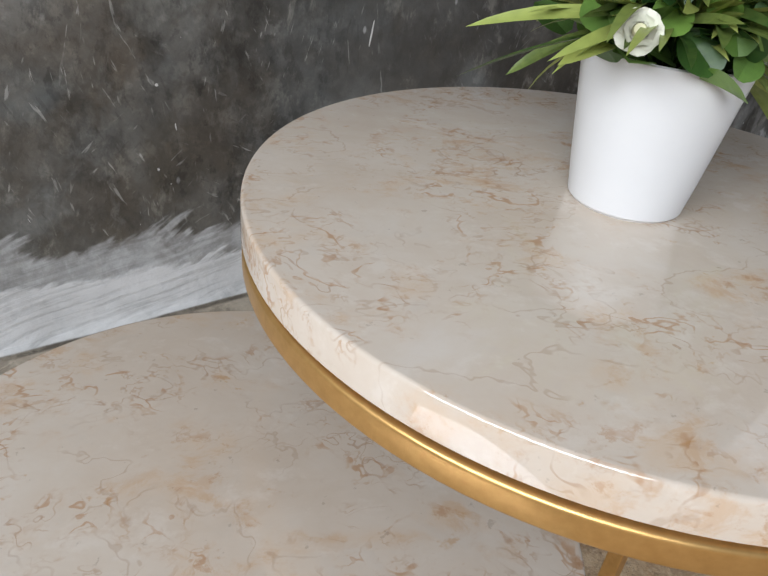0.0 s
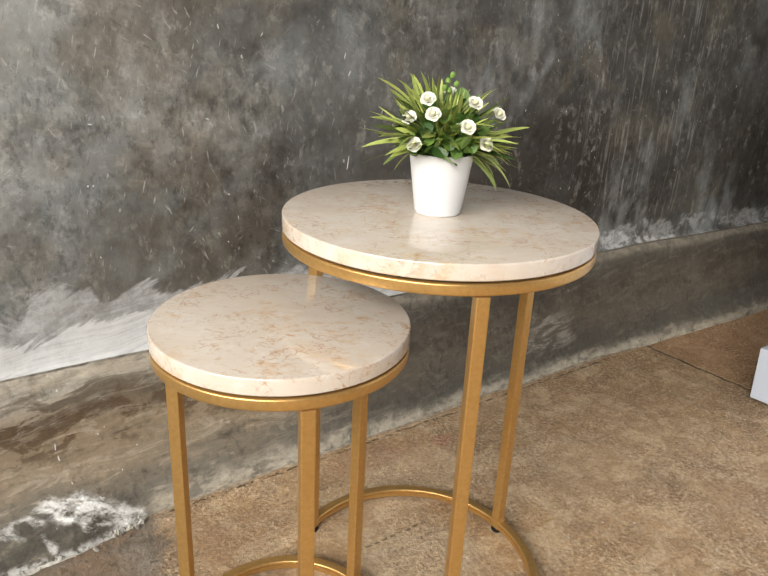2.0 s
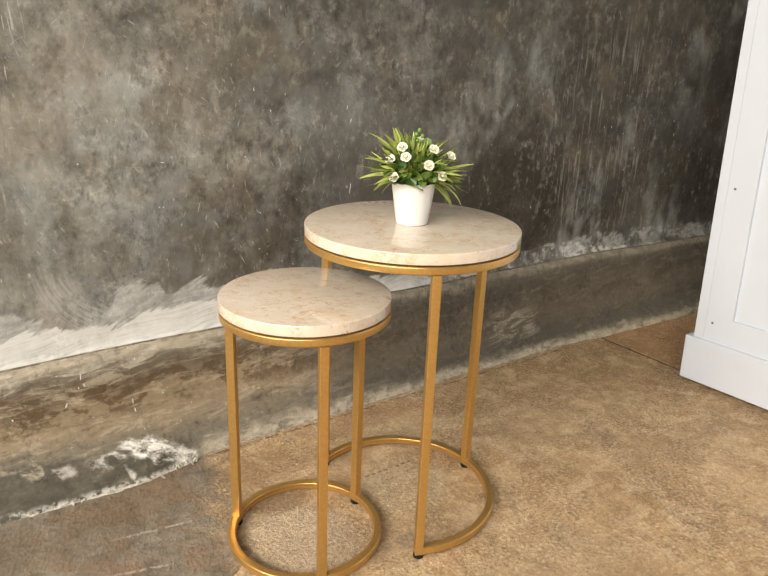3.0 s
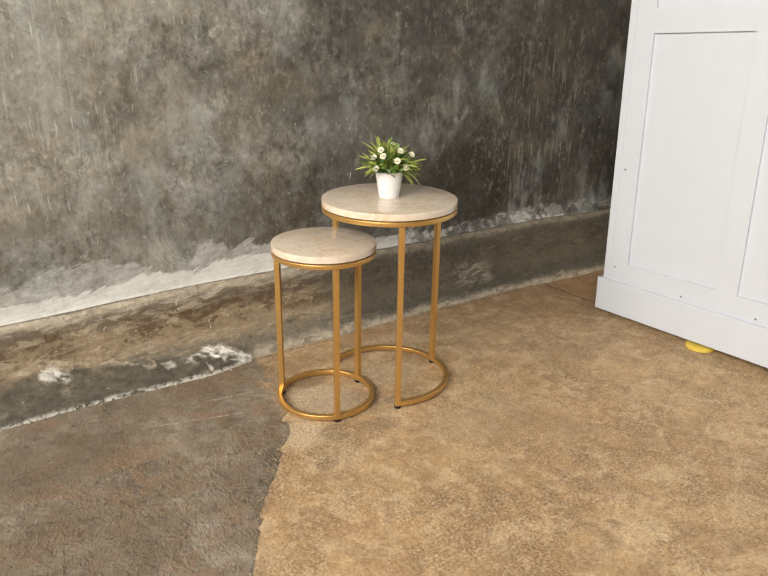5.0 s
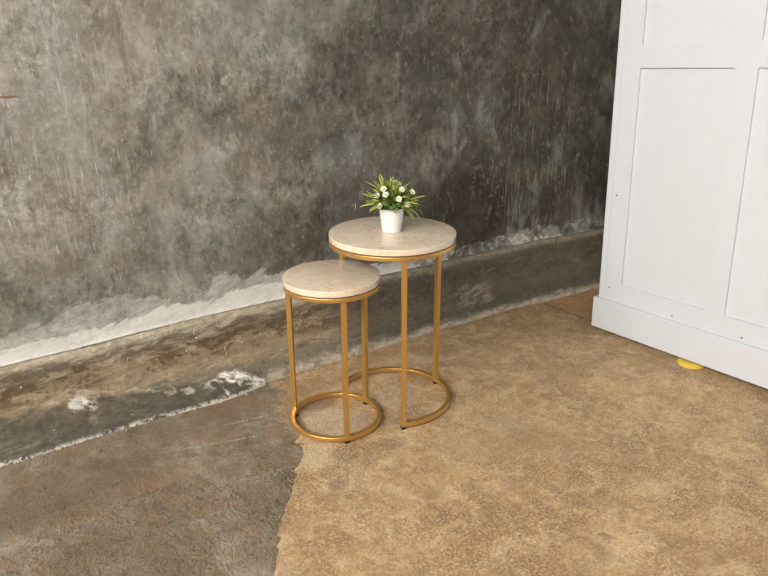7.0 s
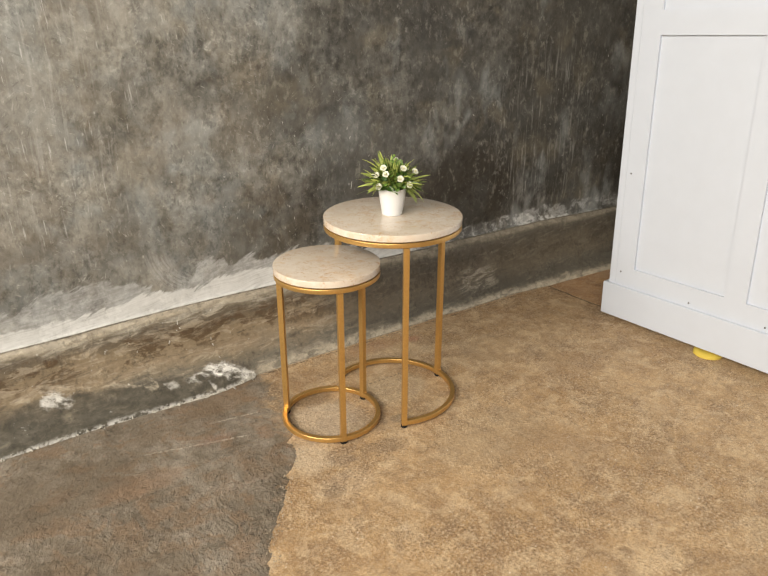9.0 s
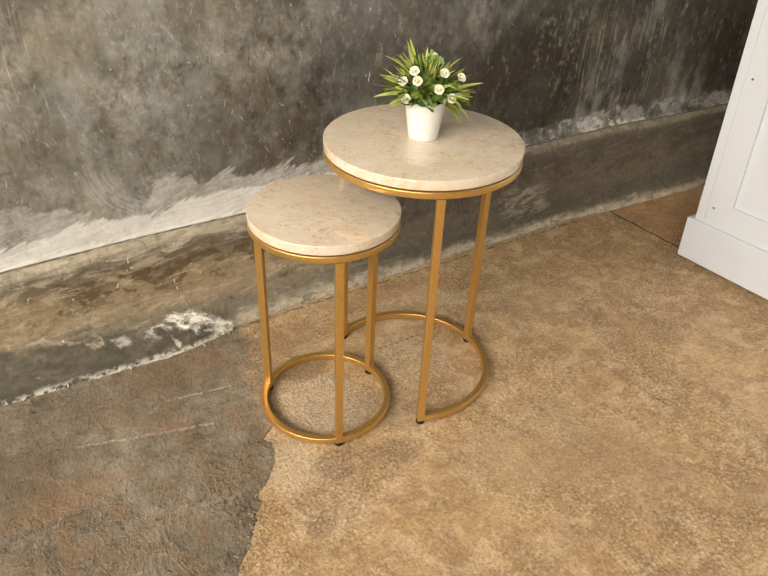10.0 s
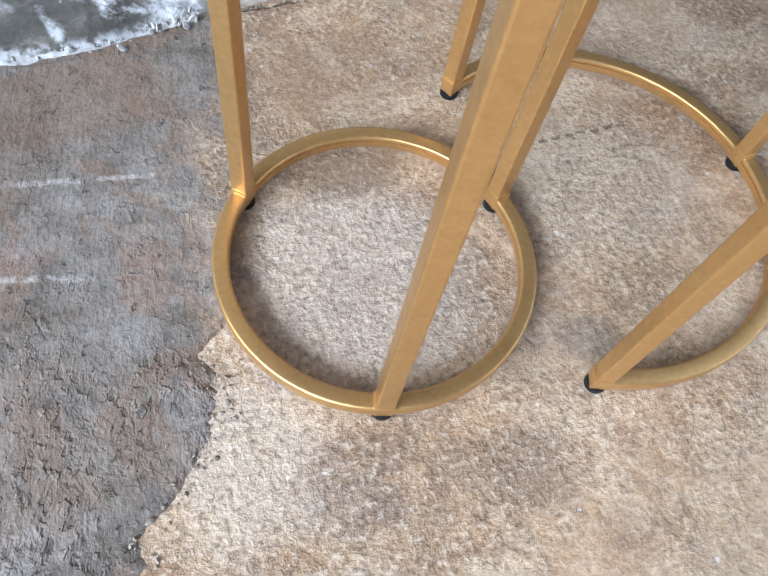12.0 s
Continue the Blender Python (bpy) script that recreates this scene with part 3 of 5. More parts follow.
def concrete_floor(name, grey):
    k = Mat(name, 0.75, 0, 0.35)
    x, y, z = k.axes()
    col, height, mid = brown_concrete(k)
    if grey:
        old, old_height = col, height
        big = k.noise(5, 6, 0.64, 0.6, of=k.mapped((1, 1, 1), (3, 8, 0)))
        grit = k.noise(130, 5, 0.72, of=k.mapped((1, 1, 1), (3, 2, 0)))
        col = k.ramp(k.math("ADD", k.math("MULTIPLY", big, 0.5), k.math("MULTIPLY", mid, 0.5)), [(0.4, (0.13, 0.104, 0.075)), (0.5, (0.2, 0.168, 0.129)), (0.62, (0.3, 0.263, 0.213))])
        rust = k.step(k.noise(11, 7, 0.7, 0.8), 0.5, 0.58, 0.0, 0.62)
        col = k.mix(rust, col, (0.215, 0.142, 0.088))
        ashen = k.step(k.noise(7, 7, 0.7, 0.6, of=k.mapped((1, 1, 1), (8, 1, 0))), 0.52, 0.64, 0.0, 0.5)
        col = k.mix(ashen, col, (0.225, 0.192, 0.148))
        # trowel ridges, drawn out away from the wall
        sweep = k.noise(1, 4, 0.62, of=k.mapped((150, 84, 10), turn=(0, 0, 17)))
        broad = k.noise(1, 3, 0.56, of=k.mapped((34, 24, 10), (4, 2, 0), turn=(0, 0, 10)))
        col = k.mix(k.step(sweep, 0.57, 0.66, 0.0, 0.26), col, (0.36, 0.325, 0.275))
        col = k.mix(k.step(sweep, 0.42, 0.34, 0.0, 0.4), col, (0.07, 0.058, 0.045))
        col = k.mix(k.step(broad, 0.46, 0.34, 0.0, 0.35), col, (0.085, 0.07, 0.053))
        coarse = k.step(k.math("ADD", y, k.math("MULTIPLY", k.math("SUBTRACT", big, 0.5), 0.5)), 0.02, -0.1)
        gouge = k.noise(1, 3, 0.58, of=k.mapped((78, 52, 10), (7, 3, 0), turn=(0, 0, 24)))
        coarse = k.math("MULTIPLY", coarse, k.step(k.noise(16, 5, 0.66, 0.4, of=k.mapped((1, 0.7, 1), (4, 1, 0))), 0.42, 0.58, 0.12, 1.0))
        col = k.mix(k.math("MULTIPLY", coarse, k.step(gouge, 0.41, 0.35, 0.0, 0.75)), col, (0.075, 0.058, 0.042))
        col = k.mix(k.math("MULTIPLY", coarse, k.step(gouge, 0.58, 0.66, 0.0, 0.5)), col, (0.34, 0.29, 0.225))
        col = k.mix(k.math("MULTIPLY", coarse, k.step(k.noise(9, 7, 0.7, 0.5, of=k.mapped((1, 1, 1), (1, 6, 0))), 0.46, 0.58, 0.0, 0.5)), col, (0.235, 0.17, 0.115))
        wob = k.math("MULTIPLY", k.math("SUBTRACT", mid, 0.5), 0.02)
        for x0, x1, y0, rise, half in ((-0.56, -0.35, 0.073, -0.17, 0.0045), (-0.78, -0.44, -0.083, -0.27, 0.005)):
            off = k.math("ABSOLUTE", k.math("SUBTRACT", k.math("ADD", y, wob), k.math("MULTIPLY_ADD", x, rise, y0)))
            scar = k.math("MULTIPLY", k.step(off, half, half * 0.3), k.math("MULTIPLY", k.step(x, x0, x0 + 0.06), k.step(x, x1, x1 - 0.06)))
            scar = k.math("MULTIPLY", scar, k.step(k.noise(60, 5, 0.7), 0.42, 0.56))
            col = k.mix(k.math("MULTIPLY", scar, 0.55), col, (0.56, 0.51, 0.43))
        scuff = k.math("MULTIPLY", k.step(k.noise(1, 4, 0.6, of=k.mapped((60, 22, 1), (4, 9, 0), (0, 0, 35))), 0.64, 0.72), k.step(k.noise(7, 3, 0.6, of=k.mapped((1, 1, 1), (5, 9, 0))), 0.5, 0.62))
        col = k.mix(k.math("MULTIPLY", scuff, 0.5), col, (0.36, 0.17, 0.1))
        pits = k.step(k.noise(85, 5, 0.7, 0.3, of=k.mapped((1, 1, 1), (6, 6, 0))), 0.62, 0.68)
        col = k.mix(k.math("MULTIPLY", pits, 0.6), col, (0.055, 0.045, 0.035))
        crumbs = k.math("MULTIPLY", k.step(k.noise(48, 6, 0.7, 0.3, of=k.mapped((1, 0.7, 1), (2, 8, 0))), 0.56, 0.64), k.step(k.noise(5, 4, 0.6, of=k.mapped((1, 1, 1), (7, 4, 0))), 0.46, 0.6))
        col = k.mix(k.math("MULTIPLY", crumbs, 0.35), col, (0.36, 0.31, 0.25))
        height = k.math("ADD", k.math("ADD", k.math("MULTIPLY", sweep, 0.7), k.math("MULTIPLY", k.math("MULTIPLY", k.math("ADD", k.step(gouge, 0.36, 0.43), k.step(gouge, 0.56, 0.66)), coarse), 0.55)), k.math("ADD", k.math("MULTIPLY", broad, 0.9), k.math("SUBTRACT", k.math("ADD", k.math("MULTIPLY", grit, 0.4), k.math("MULTIPLY", crumbs, 0.6)), k.math("MULTIPLY", pits, 1.2))))
        for x0, y0, rx, ry, amount, tint in ((-0.43, 0.03, 0.02, 0.035, 0.3, (0.27, 0.15, 0.085)), (-0.445, -0.02, 0.022, 0.018, 0.32, (0.4, 0.36, 0.3)), (-0.56, 0.08, 0.06, 0.02, 0.2, (0.3, 0.15, 0.1)), (-0.5, -0.12, 0.05, 0.04, 0.4, (0.16, 0.12, 0.08)), (-0.47, 0.25, 0.12, 0.05, 0.45, (0.2, 0.13, 0.075)), (-0.8, 0.0, 0.12, 0.05, 0.4, (0.3, 0.19, 0.12)), (-1.05, 0.08, 0.32, 0.12, 0.5, (0.12, 0.09, 0.06)), (-0.98, -0.3, 0.2, 0.16, 0.45, (0.13, 0.1, 0.068)), (-0.62, 0.2, 0.16, 0.05, 0.35, (0.17, 0.12, 0.078))):
            d = k.math("ADD", k.math("POWER", k.math("DIVIDE", k.math("SUBTRACT", x, x0), rx), 2.0), k.math("POWER", k.math("DIVIDE", k.math("SUBTRACT", y, y0), ry), 2.0))
            d = k.math("ADD", d, k.math("MULTIPLY", k.math("SUBTRACT", k.noise(26, 7, 0.68, 0.4), 0.5), 2.6))
            col = k.mix(k.math("MULTIPLY", k.step(d, 1.6, 0.4), amount), col, tint)
        # feathered out over the old floor by the wall, broken off further out
        seam = k.curve(y, -0.2, 0.5, [(-0.2, 0.15), (-0.075, 0.4), (-0.03, 0.36), (0.1, 0.34), (0.22, 0.44), (0.34, 0.6), (0.5, 0.66)])
        inside = k.math("SUBTRACT", k.math("MULTIPLY_ADD", seam, 0.3, -0.465), x)
        ragged = k.math("ADD", inside, k.math("MULTIPLY", k.math("SUBTRACT", k.noise(13, 9, 0.74, 0.6), 0.5), 0.3))
        worn = k.math("MULTIPLY", k.step(ragged, 0.035, -0.035), k.step(y, -0.075, -0.045))
        col = k.mix(worn, col, old)
        height = k.math("ADD", k.math("MULTIPLY", height, k.math("SUBTRACT", 1.0, worn)), k.math("MULTIPLY", old_height, worn))
    stones = k.cells(150, out="Color")
    col = k.mix(k.step(stones, 0.5, 0.9, 0.0, 0.22), col, k.mix(1.0, col, (1.4, 1.38, 1.35), "MULTIPLY"))
    col = k.mix(k.step(stones, 0.4, 0.1, 0.0, 0.2), col, k.mix(1.0, col, (0.6, 0.6, 0.6), "MULTIPLY"))
    k.colour(col)
    k.rough(k.step(mid, 0.3, 0.7, 0.55, 0.85))
    return k.bump(height, 0.8, 0.0042 if grey else 0.003)


def marble():
    k = Mat("cream_marble", 0.1, 0, 1.0)
    p = k.shifted(7.3)
    w = k.warped(p, 10, 0.03)
    long = k.mapped((1.0, 1.2, 1.1), (0, 0, 0), (0, 0, 28), of=w)
    cloud = k.noise(10, 7, 0.62, 0.5, of=long)
    soft = k.noise(34, 6, 0.65, 0.3, of=long)
    col = k.ramp(k.math("ADD", k.math("MULTIPLY", cloud, 0.6), k.math("MULTIPLY", soft, 0.4)), [(0.36, (0.58, 0.492, 0.396)), (0.46, (0.608, 0.525, 0.432)), (0.56, (0.63, 0.555, 0.466)), (0.68, (0.655, 0.595, 0.522))])
    # rusty smudges and flecks gathered in nests, a few fine threads
    nest = k.step(k.noise(12, 4, 0.6, 0.5, of=k.mapped((1, 1, 1), (2, 5, 1), of=long)), 0.465, 0.59)
    stain = k.step(k.noise(30, 5, 0.6, 0.4, of=long), 0.46, 0.66)
    col = k.mix(k.math("MULTIPLY", k.math("MULTIPLY", stain, nest), 0.32), col, (0.62, 0.42, 0.24))
    fleck = k.math("MULTIPLY", k.step(k.noise(60, 5, 0.66, 0.3, of=long), 0.5, 0.66), nest)
    col = k.mix(k.math("MULTIPLY", fleck, 0.38), col, (0.52, 0.3, 0.13))
    core = k.math("MULTIPLY", k.step(k.noise(84, 5, 0.68, 0.3, of=long), 0.57, 0.68), nest)
    col = k.mix(k.math("MULTIPLY", core, 0.44), col, (0.42, 0.21, 0.08))
    lone = k.math("MULTIPLY", k.step(k.noise(52, 4, 0.62, 0.2, of=k.mapped((1, 1, 1), (3, 8, 6), of=long)), 0.66, 0.74), 0.6)
    col = k.mix(lone, col, (0.5, 0.29, 0.12))
    thread = k.step(k.math("ABSOLUTE", k.math("SUBTRACT", k.noise(15, 4, 0.58, 0.2, of=long), 0.5)), 0.01, 0.002)
    thread = k.math("MULTIPLY", thread, k.step(k.noise(19, 3, 0.6, of=k.mapped((1, 1, 1), (6, 1, 4), of=p)), 0.45, 0.56))
    col = k.mix(k.math("MULTIPLY", thread, 0.32), col, (0.36, 0.23, 0.14))
    nest2 = k.step(k.noise(16, 4, 0.62, 0.5, of=k.mapped((1, 1, 1), (7, 3, 2), of=long)), 0.46, 0.58)
    for size, shift, width, amount, tint in ((34, 1, 0.024, 0.62, (0.43, 0.23, 0.095)), (58, 6, 0.03, 0.36, (0.4, 0.23, 0.115)), (22, 11, 0.012, 0.5, (0.36, 0.21, 0.115))):
        worm = k.step(k.math("ABSOLUTE", k.math("SUBTRACT", k.noise(size, 3, 0.6, 0.4, of=k.mapped((1, 1, 1), (shift, 2, 5), of=long)), 0.5)), width, width * 0.25)
        worm = k.math("MULTIPLY", k.math("MULTIPLY", worm, nest2), k.step(k.noise(size * 1.6, 3, 0.6, of=k.mapped((1, 1, 1), (4, shift, 9), of=p)), 0.42, 0.58))
        col = k.mix(k.math("MULTIPLY", worm, amount), col, tint)
    pin = k.step(k.noise(170, 3, 0.6, of=p), 0.68, 0.74)
    col = k.mix(k.math("MULTIPLY", pin, 0.3), col, (0.22, 0.17, 0.13))
    grey = k.step(k.noise(42, 5, 0.65, 0.5, of=k.mapped((1, 1, 1), (9, 2, 3), of=long)), 0.56, 0.7)
    col = k.mix(k.math("MULTIPLY", grey, 0.14), col, (0.52, 0.49, 0.45))
    white = k.step(k.noise(38, 5, 0.66, of=k.mapped((1, 1, 1), (1, 7, 3), of=long)), 0.54, 0.68)
    col = k.mix(k.math("MULTIPLY", white, 0.34), col, (0.73, 0.68, 0.61))
    k.colour(col)
    k.rough(k.step(soft, 0.3, 0.7, 0.025, 0.05))
    return k.bump(k.noise(300, 2, 0.5, of=p), 0.02, 0.0005)


def gold_paint():
    k = Mat("satin_gold_paint", 0.34, 0.78, 0.5)
    n = k.noise(180, 4, 0.6)
    k.colour(k.ramp(n, [(0.3, (0.55, 0.328, 0.108)), (0.7, (0.63, 0.386, 0.137))]))
    k.rough(k.step(k.noise(30, 4, 0.6), 0.3, 0.7, 0.31, 0.4))
    return k.bump(n, 0.03, 0.0003)


def plain(name, col, rough, spec=0.5, vary=0.06, scale=40, bump=0.05, metal=0.0):
    k = Mat(name, rough, metal, spec)
    n = k.noise(scale, 5, 0.6)
    dark, light = tuple(v * (1 - vary) for v in col), tuple(min(1, v * (1 + vary)) for v in col)
    k.colour(k.ramp(n, [(0.3, dark), (0.7, light)]))
    k.rough(k.step(n, 0.3, 0.7, rough * 0.9, min(1, rough * 1.1)))
    return k.bump(n, bump, 0.001)


def leaf_mat(name, dark, light):
    k = Mat(name, 0.42, 0, 0.45)
    r = k.random()
    n = k.noise(90, 3, 0.6, of=k.mapped((3, 3, 0.6)))
    col = k.ramp(k.math("ADD", k.math("MULTIPLY", r, 0.75), k.math("MULTIPLY", n, 0.25)), [(0.1, dark), (0.85, light)])
    k.colour(col)
    k.b.inputs["Subsurface Weight"].default_value = 0.0
    return k.bump(n, 0.15, 0.0006)


WALL, FLOOR, PATCH = concrete_wall(), concrete_floor("brown_concrete", False), concrete_floor("grey_cement", True)
MARBLE, GOLD = marble(), gold_paint()
RUBBER = plain("black_rubber", (0.01, 0.01, 0.01), 0.7, 0.25)
POT = plain("white_ceramic", (0.68, 0.68, 0.675), 0.38, 0.5, 0.02, 25, 0.03)
SOIL = plain("dark_foam", (0.03, 0.035, 0.02), 0.9, 0.2, 0.3, 200, 0.6)
WHITE = plain("white_paint", (0.515, 0.557, 0.625), 0.42, 0.4, 0.015, 14, 0.03)
SCREW = plain("filled_screw", (0.1, 0.1, 0.1), 0.5, 0.5, 0.1)
YELLOW = plain("yellow_plastic", (0.6, 0.45, 0.08), 0.45)
FLECK = plain("dried_white_paint", (0.5, 0.49, 0.46), 0.7, 0.3, 0.15, 200, 0.2)
CHALK = plain("red_chalk", (0.25, 0.115, 0.085), 0.9, 0.2, 0.3, 120, 0.1)
CRUMB = plain("lime_crumb", (0.44, 0.42, 0.37), 0.9, 0.2, 0.4, 90, 0.6)
FOOT = plain("beige_cement", (0.3, 0.25, 0.185), 0.9, 0.2, 0.45, 70, 0.7)
PALE = plain("unseen_plaster", (0.42, 0.4, 0.37), 0.85, 0.3, 0.12, 3, 0.1)
ROOF = plain("unseen_roof_grey", (0.32, 0.32, 0.32), 0.6, 0.4, 0.1, 2, 0.05)
BLADE = leaf_mat("grass_blade_green", (0.018, 0.06, 0.01), (0.46, 0.52, 0.13))
ROUND = leaf_mat("round_leaf_green", (0.018, 0.06, 0.012), (0.15, 0.26, 0.045))
BUD = plain("green_bud", (0.16, 0.27, 0.05), 0.5, 0.4, 0.2, 90, 0.05)
PETAL = plain("white_petal", (0.74, 0.74, 0.62), 0.55, 0.3, 0.04, 60, 0.05)
HEART = plain("cream_petal", (0.68, 0.66, 0.42), 0.6, 0.3, 0.06, 60, 0.05)


# ---- mesh kit ----
def finish(name, bm, material, smooth=True):
    me = bpy.data.meshes.new(name)
    bmesh.ops.recalc_face_normals(bm, faces=bm.faces)
    bm.to_mesh(me)
    bm.free()
    me.materials.append(material)
    if smooth:
        me.shade_smooth()
        me.set_sharp_from_angle(angle=radians(35))
    return me


def part(name, bm, material, parent, label="", m=None, smooth=True):
    ob = new(name, finish(name, bm, material, smooth) if isinstance(bm, bmesh.types.BMesh) else bm)
    ob.parent = parent
    if m is not None:
        ob.matrix_local = m
    return tagged(ob, label)


def box(lo, hi, bevel=0.0, segments=2, bm=None):
    bm = bm or bmesh.new()
    c = [(a + b) / 2 for a, b in zip(lo, hi)]
    s = [b - a for a, b in zip(lo, hi)]
    made = bmesh.ops.create_cube(bm, size=1, matrix=Matrix.Translation(c) @ Matrix.Diagonal((*s, 1)))
    if bevel:
        edges = {e for v in made["verts"] for e in v.link_edges}
        bmesh.ops.bevel(bm, geom=list(edges), offset=bevel, segments=segments, profile=0.6, affect="EDGES")
    return bm


def lathe(profile, steps=96, closed=False, start=0.0, sweep=360.0):
    """Turns (radius, z) points round z; closed joins the profile into a loop; a sweep under 360 gets end caps."""
    bm = bmesh.new()
    full = sweep >= 360
    n = steps if full else steps + 1
    rings = []
    for i in range(n):
        a = radians(start + sweep * i / steps)
        rings.append([bm.verts.new((r * math.cos(a), r * math.sin(a), z)) for r, z in profile])
    k = len(profile)
    for i in range(steps):
        p, q = rings[i], rings[(i + 1) % n]
        for j in range(k if closed else k - 1):
            bm.faces.new((p[j], q[j], q[(j + 1) % k], p[(j + 1) % k]))
    if closed and not full:
        bm.faces.new(rings[0])
        bm.faces.new(rings[-1][::-1])
    if not closed:
        bmesh.ops.remove_doubles(bm, verts=bm.verts, dist=1e-6)
    return bm


def rounded(r0, r1, z0, z1, b, n=3):
    """A rectangle in radius and height with rounded corners."""
    pts = []
    for cx, cz, a0 in ((r1 - b, z0 + b, -90), (r1 - b, z1 - b, 0), (r0 + b, z1 - b, 90), (r0 + b, z0 + b, 180)):
        for i in range(n + 1):
            a = radians(a0 + 90 * i / n)
            pts.append((cx + b * math.cos(a), cz + b * math.sin(a)))
    return pts


def thing(name, label, category, group="", m=None):
    ob = tagged(new(name), label, category, group)
    ob.empty_display_size = 0.05
    if m is not None:
        ob.matrix_world = m
    return ob


# ---- the place ----
def wall_profile(x):
    """Depth in front of the upper wall, by height: ledge, battered plinth, foot."""
    w = 0.004 * noise.noise((x * 3.1, 0, 0)) + 0.0025 * noise.noise((x * 9.0, 4, 0))
    left = min(1, max(0, (-x - 0.3) / 0.12))
    foot = 0.112 + 0.03 * left + 0.042 * min(1, max(0, (x - 0.9) / 0.6)) + 0.012 * min(1, max(0, (0.1 - x) / 0.3))
    lip = ledge_z(x) - 0.006 + w * 0.5
    return [(0.0, TOP_Z), (0.0, 1.6), (0.0, 0.9), (0.0, 0.5), (0.0, 0.36), (0.0, lip + 0.008), (0.004, lip + 0.002), (0.014 + w, lip - 0.001), (0.026 + w, lip - 0.007), (0.033 + w, lip - 0.018),
            (0.045 + w, 0.2), (0.06 + w, 0.15), (0.075 + w * 1.5, 0.1), (0.088 + w + 0.012 * left, 0.06), (foot - 0.014 + w * 2, 0.025), (foot - 0.004 + w * 2, 0.008), (foot + 0.006 + w * 2, -0.01), (foot + 0.006 + w * 2, -0.15), (-0.2, -0.15), (-0.2, TOP_Z)]


def wall_point(d, z, x):
    return WALL_Y - d + (0.0025 * noise.noise((x * 6, z * 6, 1)) if 0 < z < 3 else 0)


def wall_face(x, z):
    """The wall's surface at a place along it and a height."""
    rows = [(h, wall_point(d, h, x)) for d, h in wall_profile(x)[:17]][::-1]
    return float(np.interp(z, [r[0] for r in rows], [r[1] for r in rows]))


def wall_with_plinth():
    bm = bmesh.new()
    xs = [WEST_X - 0.2 + i * 0.25 for i in range(7)] + [-1.6 + i * 0.02 for i in range(int(3.9 / 0.02))] + [2.4 + i * 0.3 for i in range(8)]
    xs = sorted({round(v, 4) for v in xs if v < 2.3 or v >= 2.4})
    rows = []
    for x in xs:
        rows.append([bm.verts.new((x, wall_point(d, z, x), z)) for d, z in wall_profile(x)])
    n = len(rows[0])
    for p, q in zip(rows, rows[1:]):
        for j in range(n):
            bm.faces.new((p[j], q[j], q[(j + 1) % n], p[(j + 1) % n]))
    bm.faces.new(rows[0])
    bm.faces.new(rows[-1][::-1])
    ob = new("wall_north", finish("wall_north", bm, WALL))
    return tagged(ob, "stained dark concrete wall with a whitewashed ledge and plinth", "wall", kind="structure")


def seam_x(y):
    pts = [(-6.0, -3.4), (-1.2, -1.12), (-0.331, -0.584), (-0.274, -0.53), (-0.215, -0.488), (-0.178, -0.464), (-0.14, -0.425), (-0.105, -0.408), (-0.075, -0.392), (-0.03, -0.415), (0.1, -0.42), (0.22, -0.39), (0.34, -0.34), (0.6, -0.3)]
    return float(np.interp(y, [p[0] for p in pts], [p[1] for p in pts]))


def floor_sheet():
    bm = bmesh.new()
    box((WEST_X - 8, SOUTH_Y - 8, -0.2), (EAST_X + 0.2, WALL_Y + 0.2, 0.0), bm=bm)
    ob = new("floor", finish("floor", bm, FLOOR))
    return tagged(ob, "worn brown concrete floor with pale grit", "floor", kind="structure")


def cement_patch():
    """A thin grey screed on the old floor, with a broken edge."""
    bm = bmesh.new()
    ys = [-4.0 + 0.2 * i for i in range(14)] + [-1.2 + 0.0015 * i for i in range(1048)]
    top, edge, base = [], [], []
    west = []
    for y in ys:
        x = seam_x(y) + 0.012 * noise.noise((y * 14, 2, 0)) + 0.011 * noise.noise((y * 47, 5, 0)) + 0.0065 * noise.noise((y * 95, 8, 0)) + 0.004 * noise.noise((y * 260, 3, 0)) + 0.001 * noise.noise((y * 520, 7, 0))
        h = 0.003 + 0.0009 * noise.noise((y * 30, 9, 0))
        if y > -0.05:  # feathered out by the wall
            out = min(1, (y + 0.05) / 0.06)
            x, h = x + 0.1 * out, h * (1 - out) + 0.0007 * out
        west.append(bm.verts.new((WEST_X + 0.01, y, 0.0022)))
        top.append(bm.verts.new((x - 0.012 - 0.006 * noise.noise((y * 80, 1, 4)), y, h + 0.0004)))
        edge.append(bm.verts.new((x - 0.002, y, h - 0.0006)))
        base.append(bm.verts.new((x + 0.004, y, -0.0008)))
    for i in range(len(ys) - 1):
        for a, b in ((west, top), (top, edge), (edge, base)):
            bm.faces.new((a[i], b[i], b[i + 1], a[i + 1]))
    ob = new("floor_screed", finish("floor_screed", bm, PATCH))
    return tagged(ob, "brushed grey cement screed with a ragged edge on the floor", "floor", kind="structure")


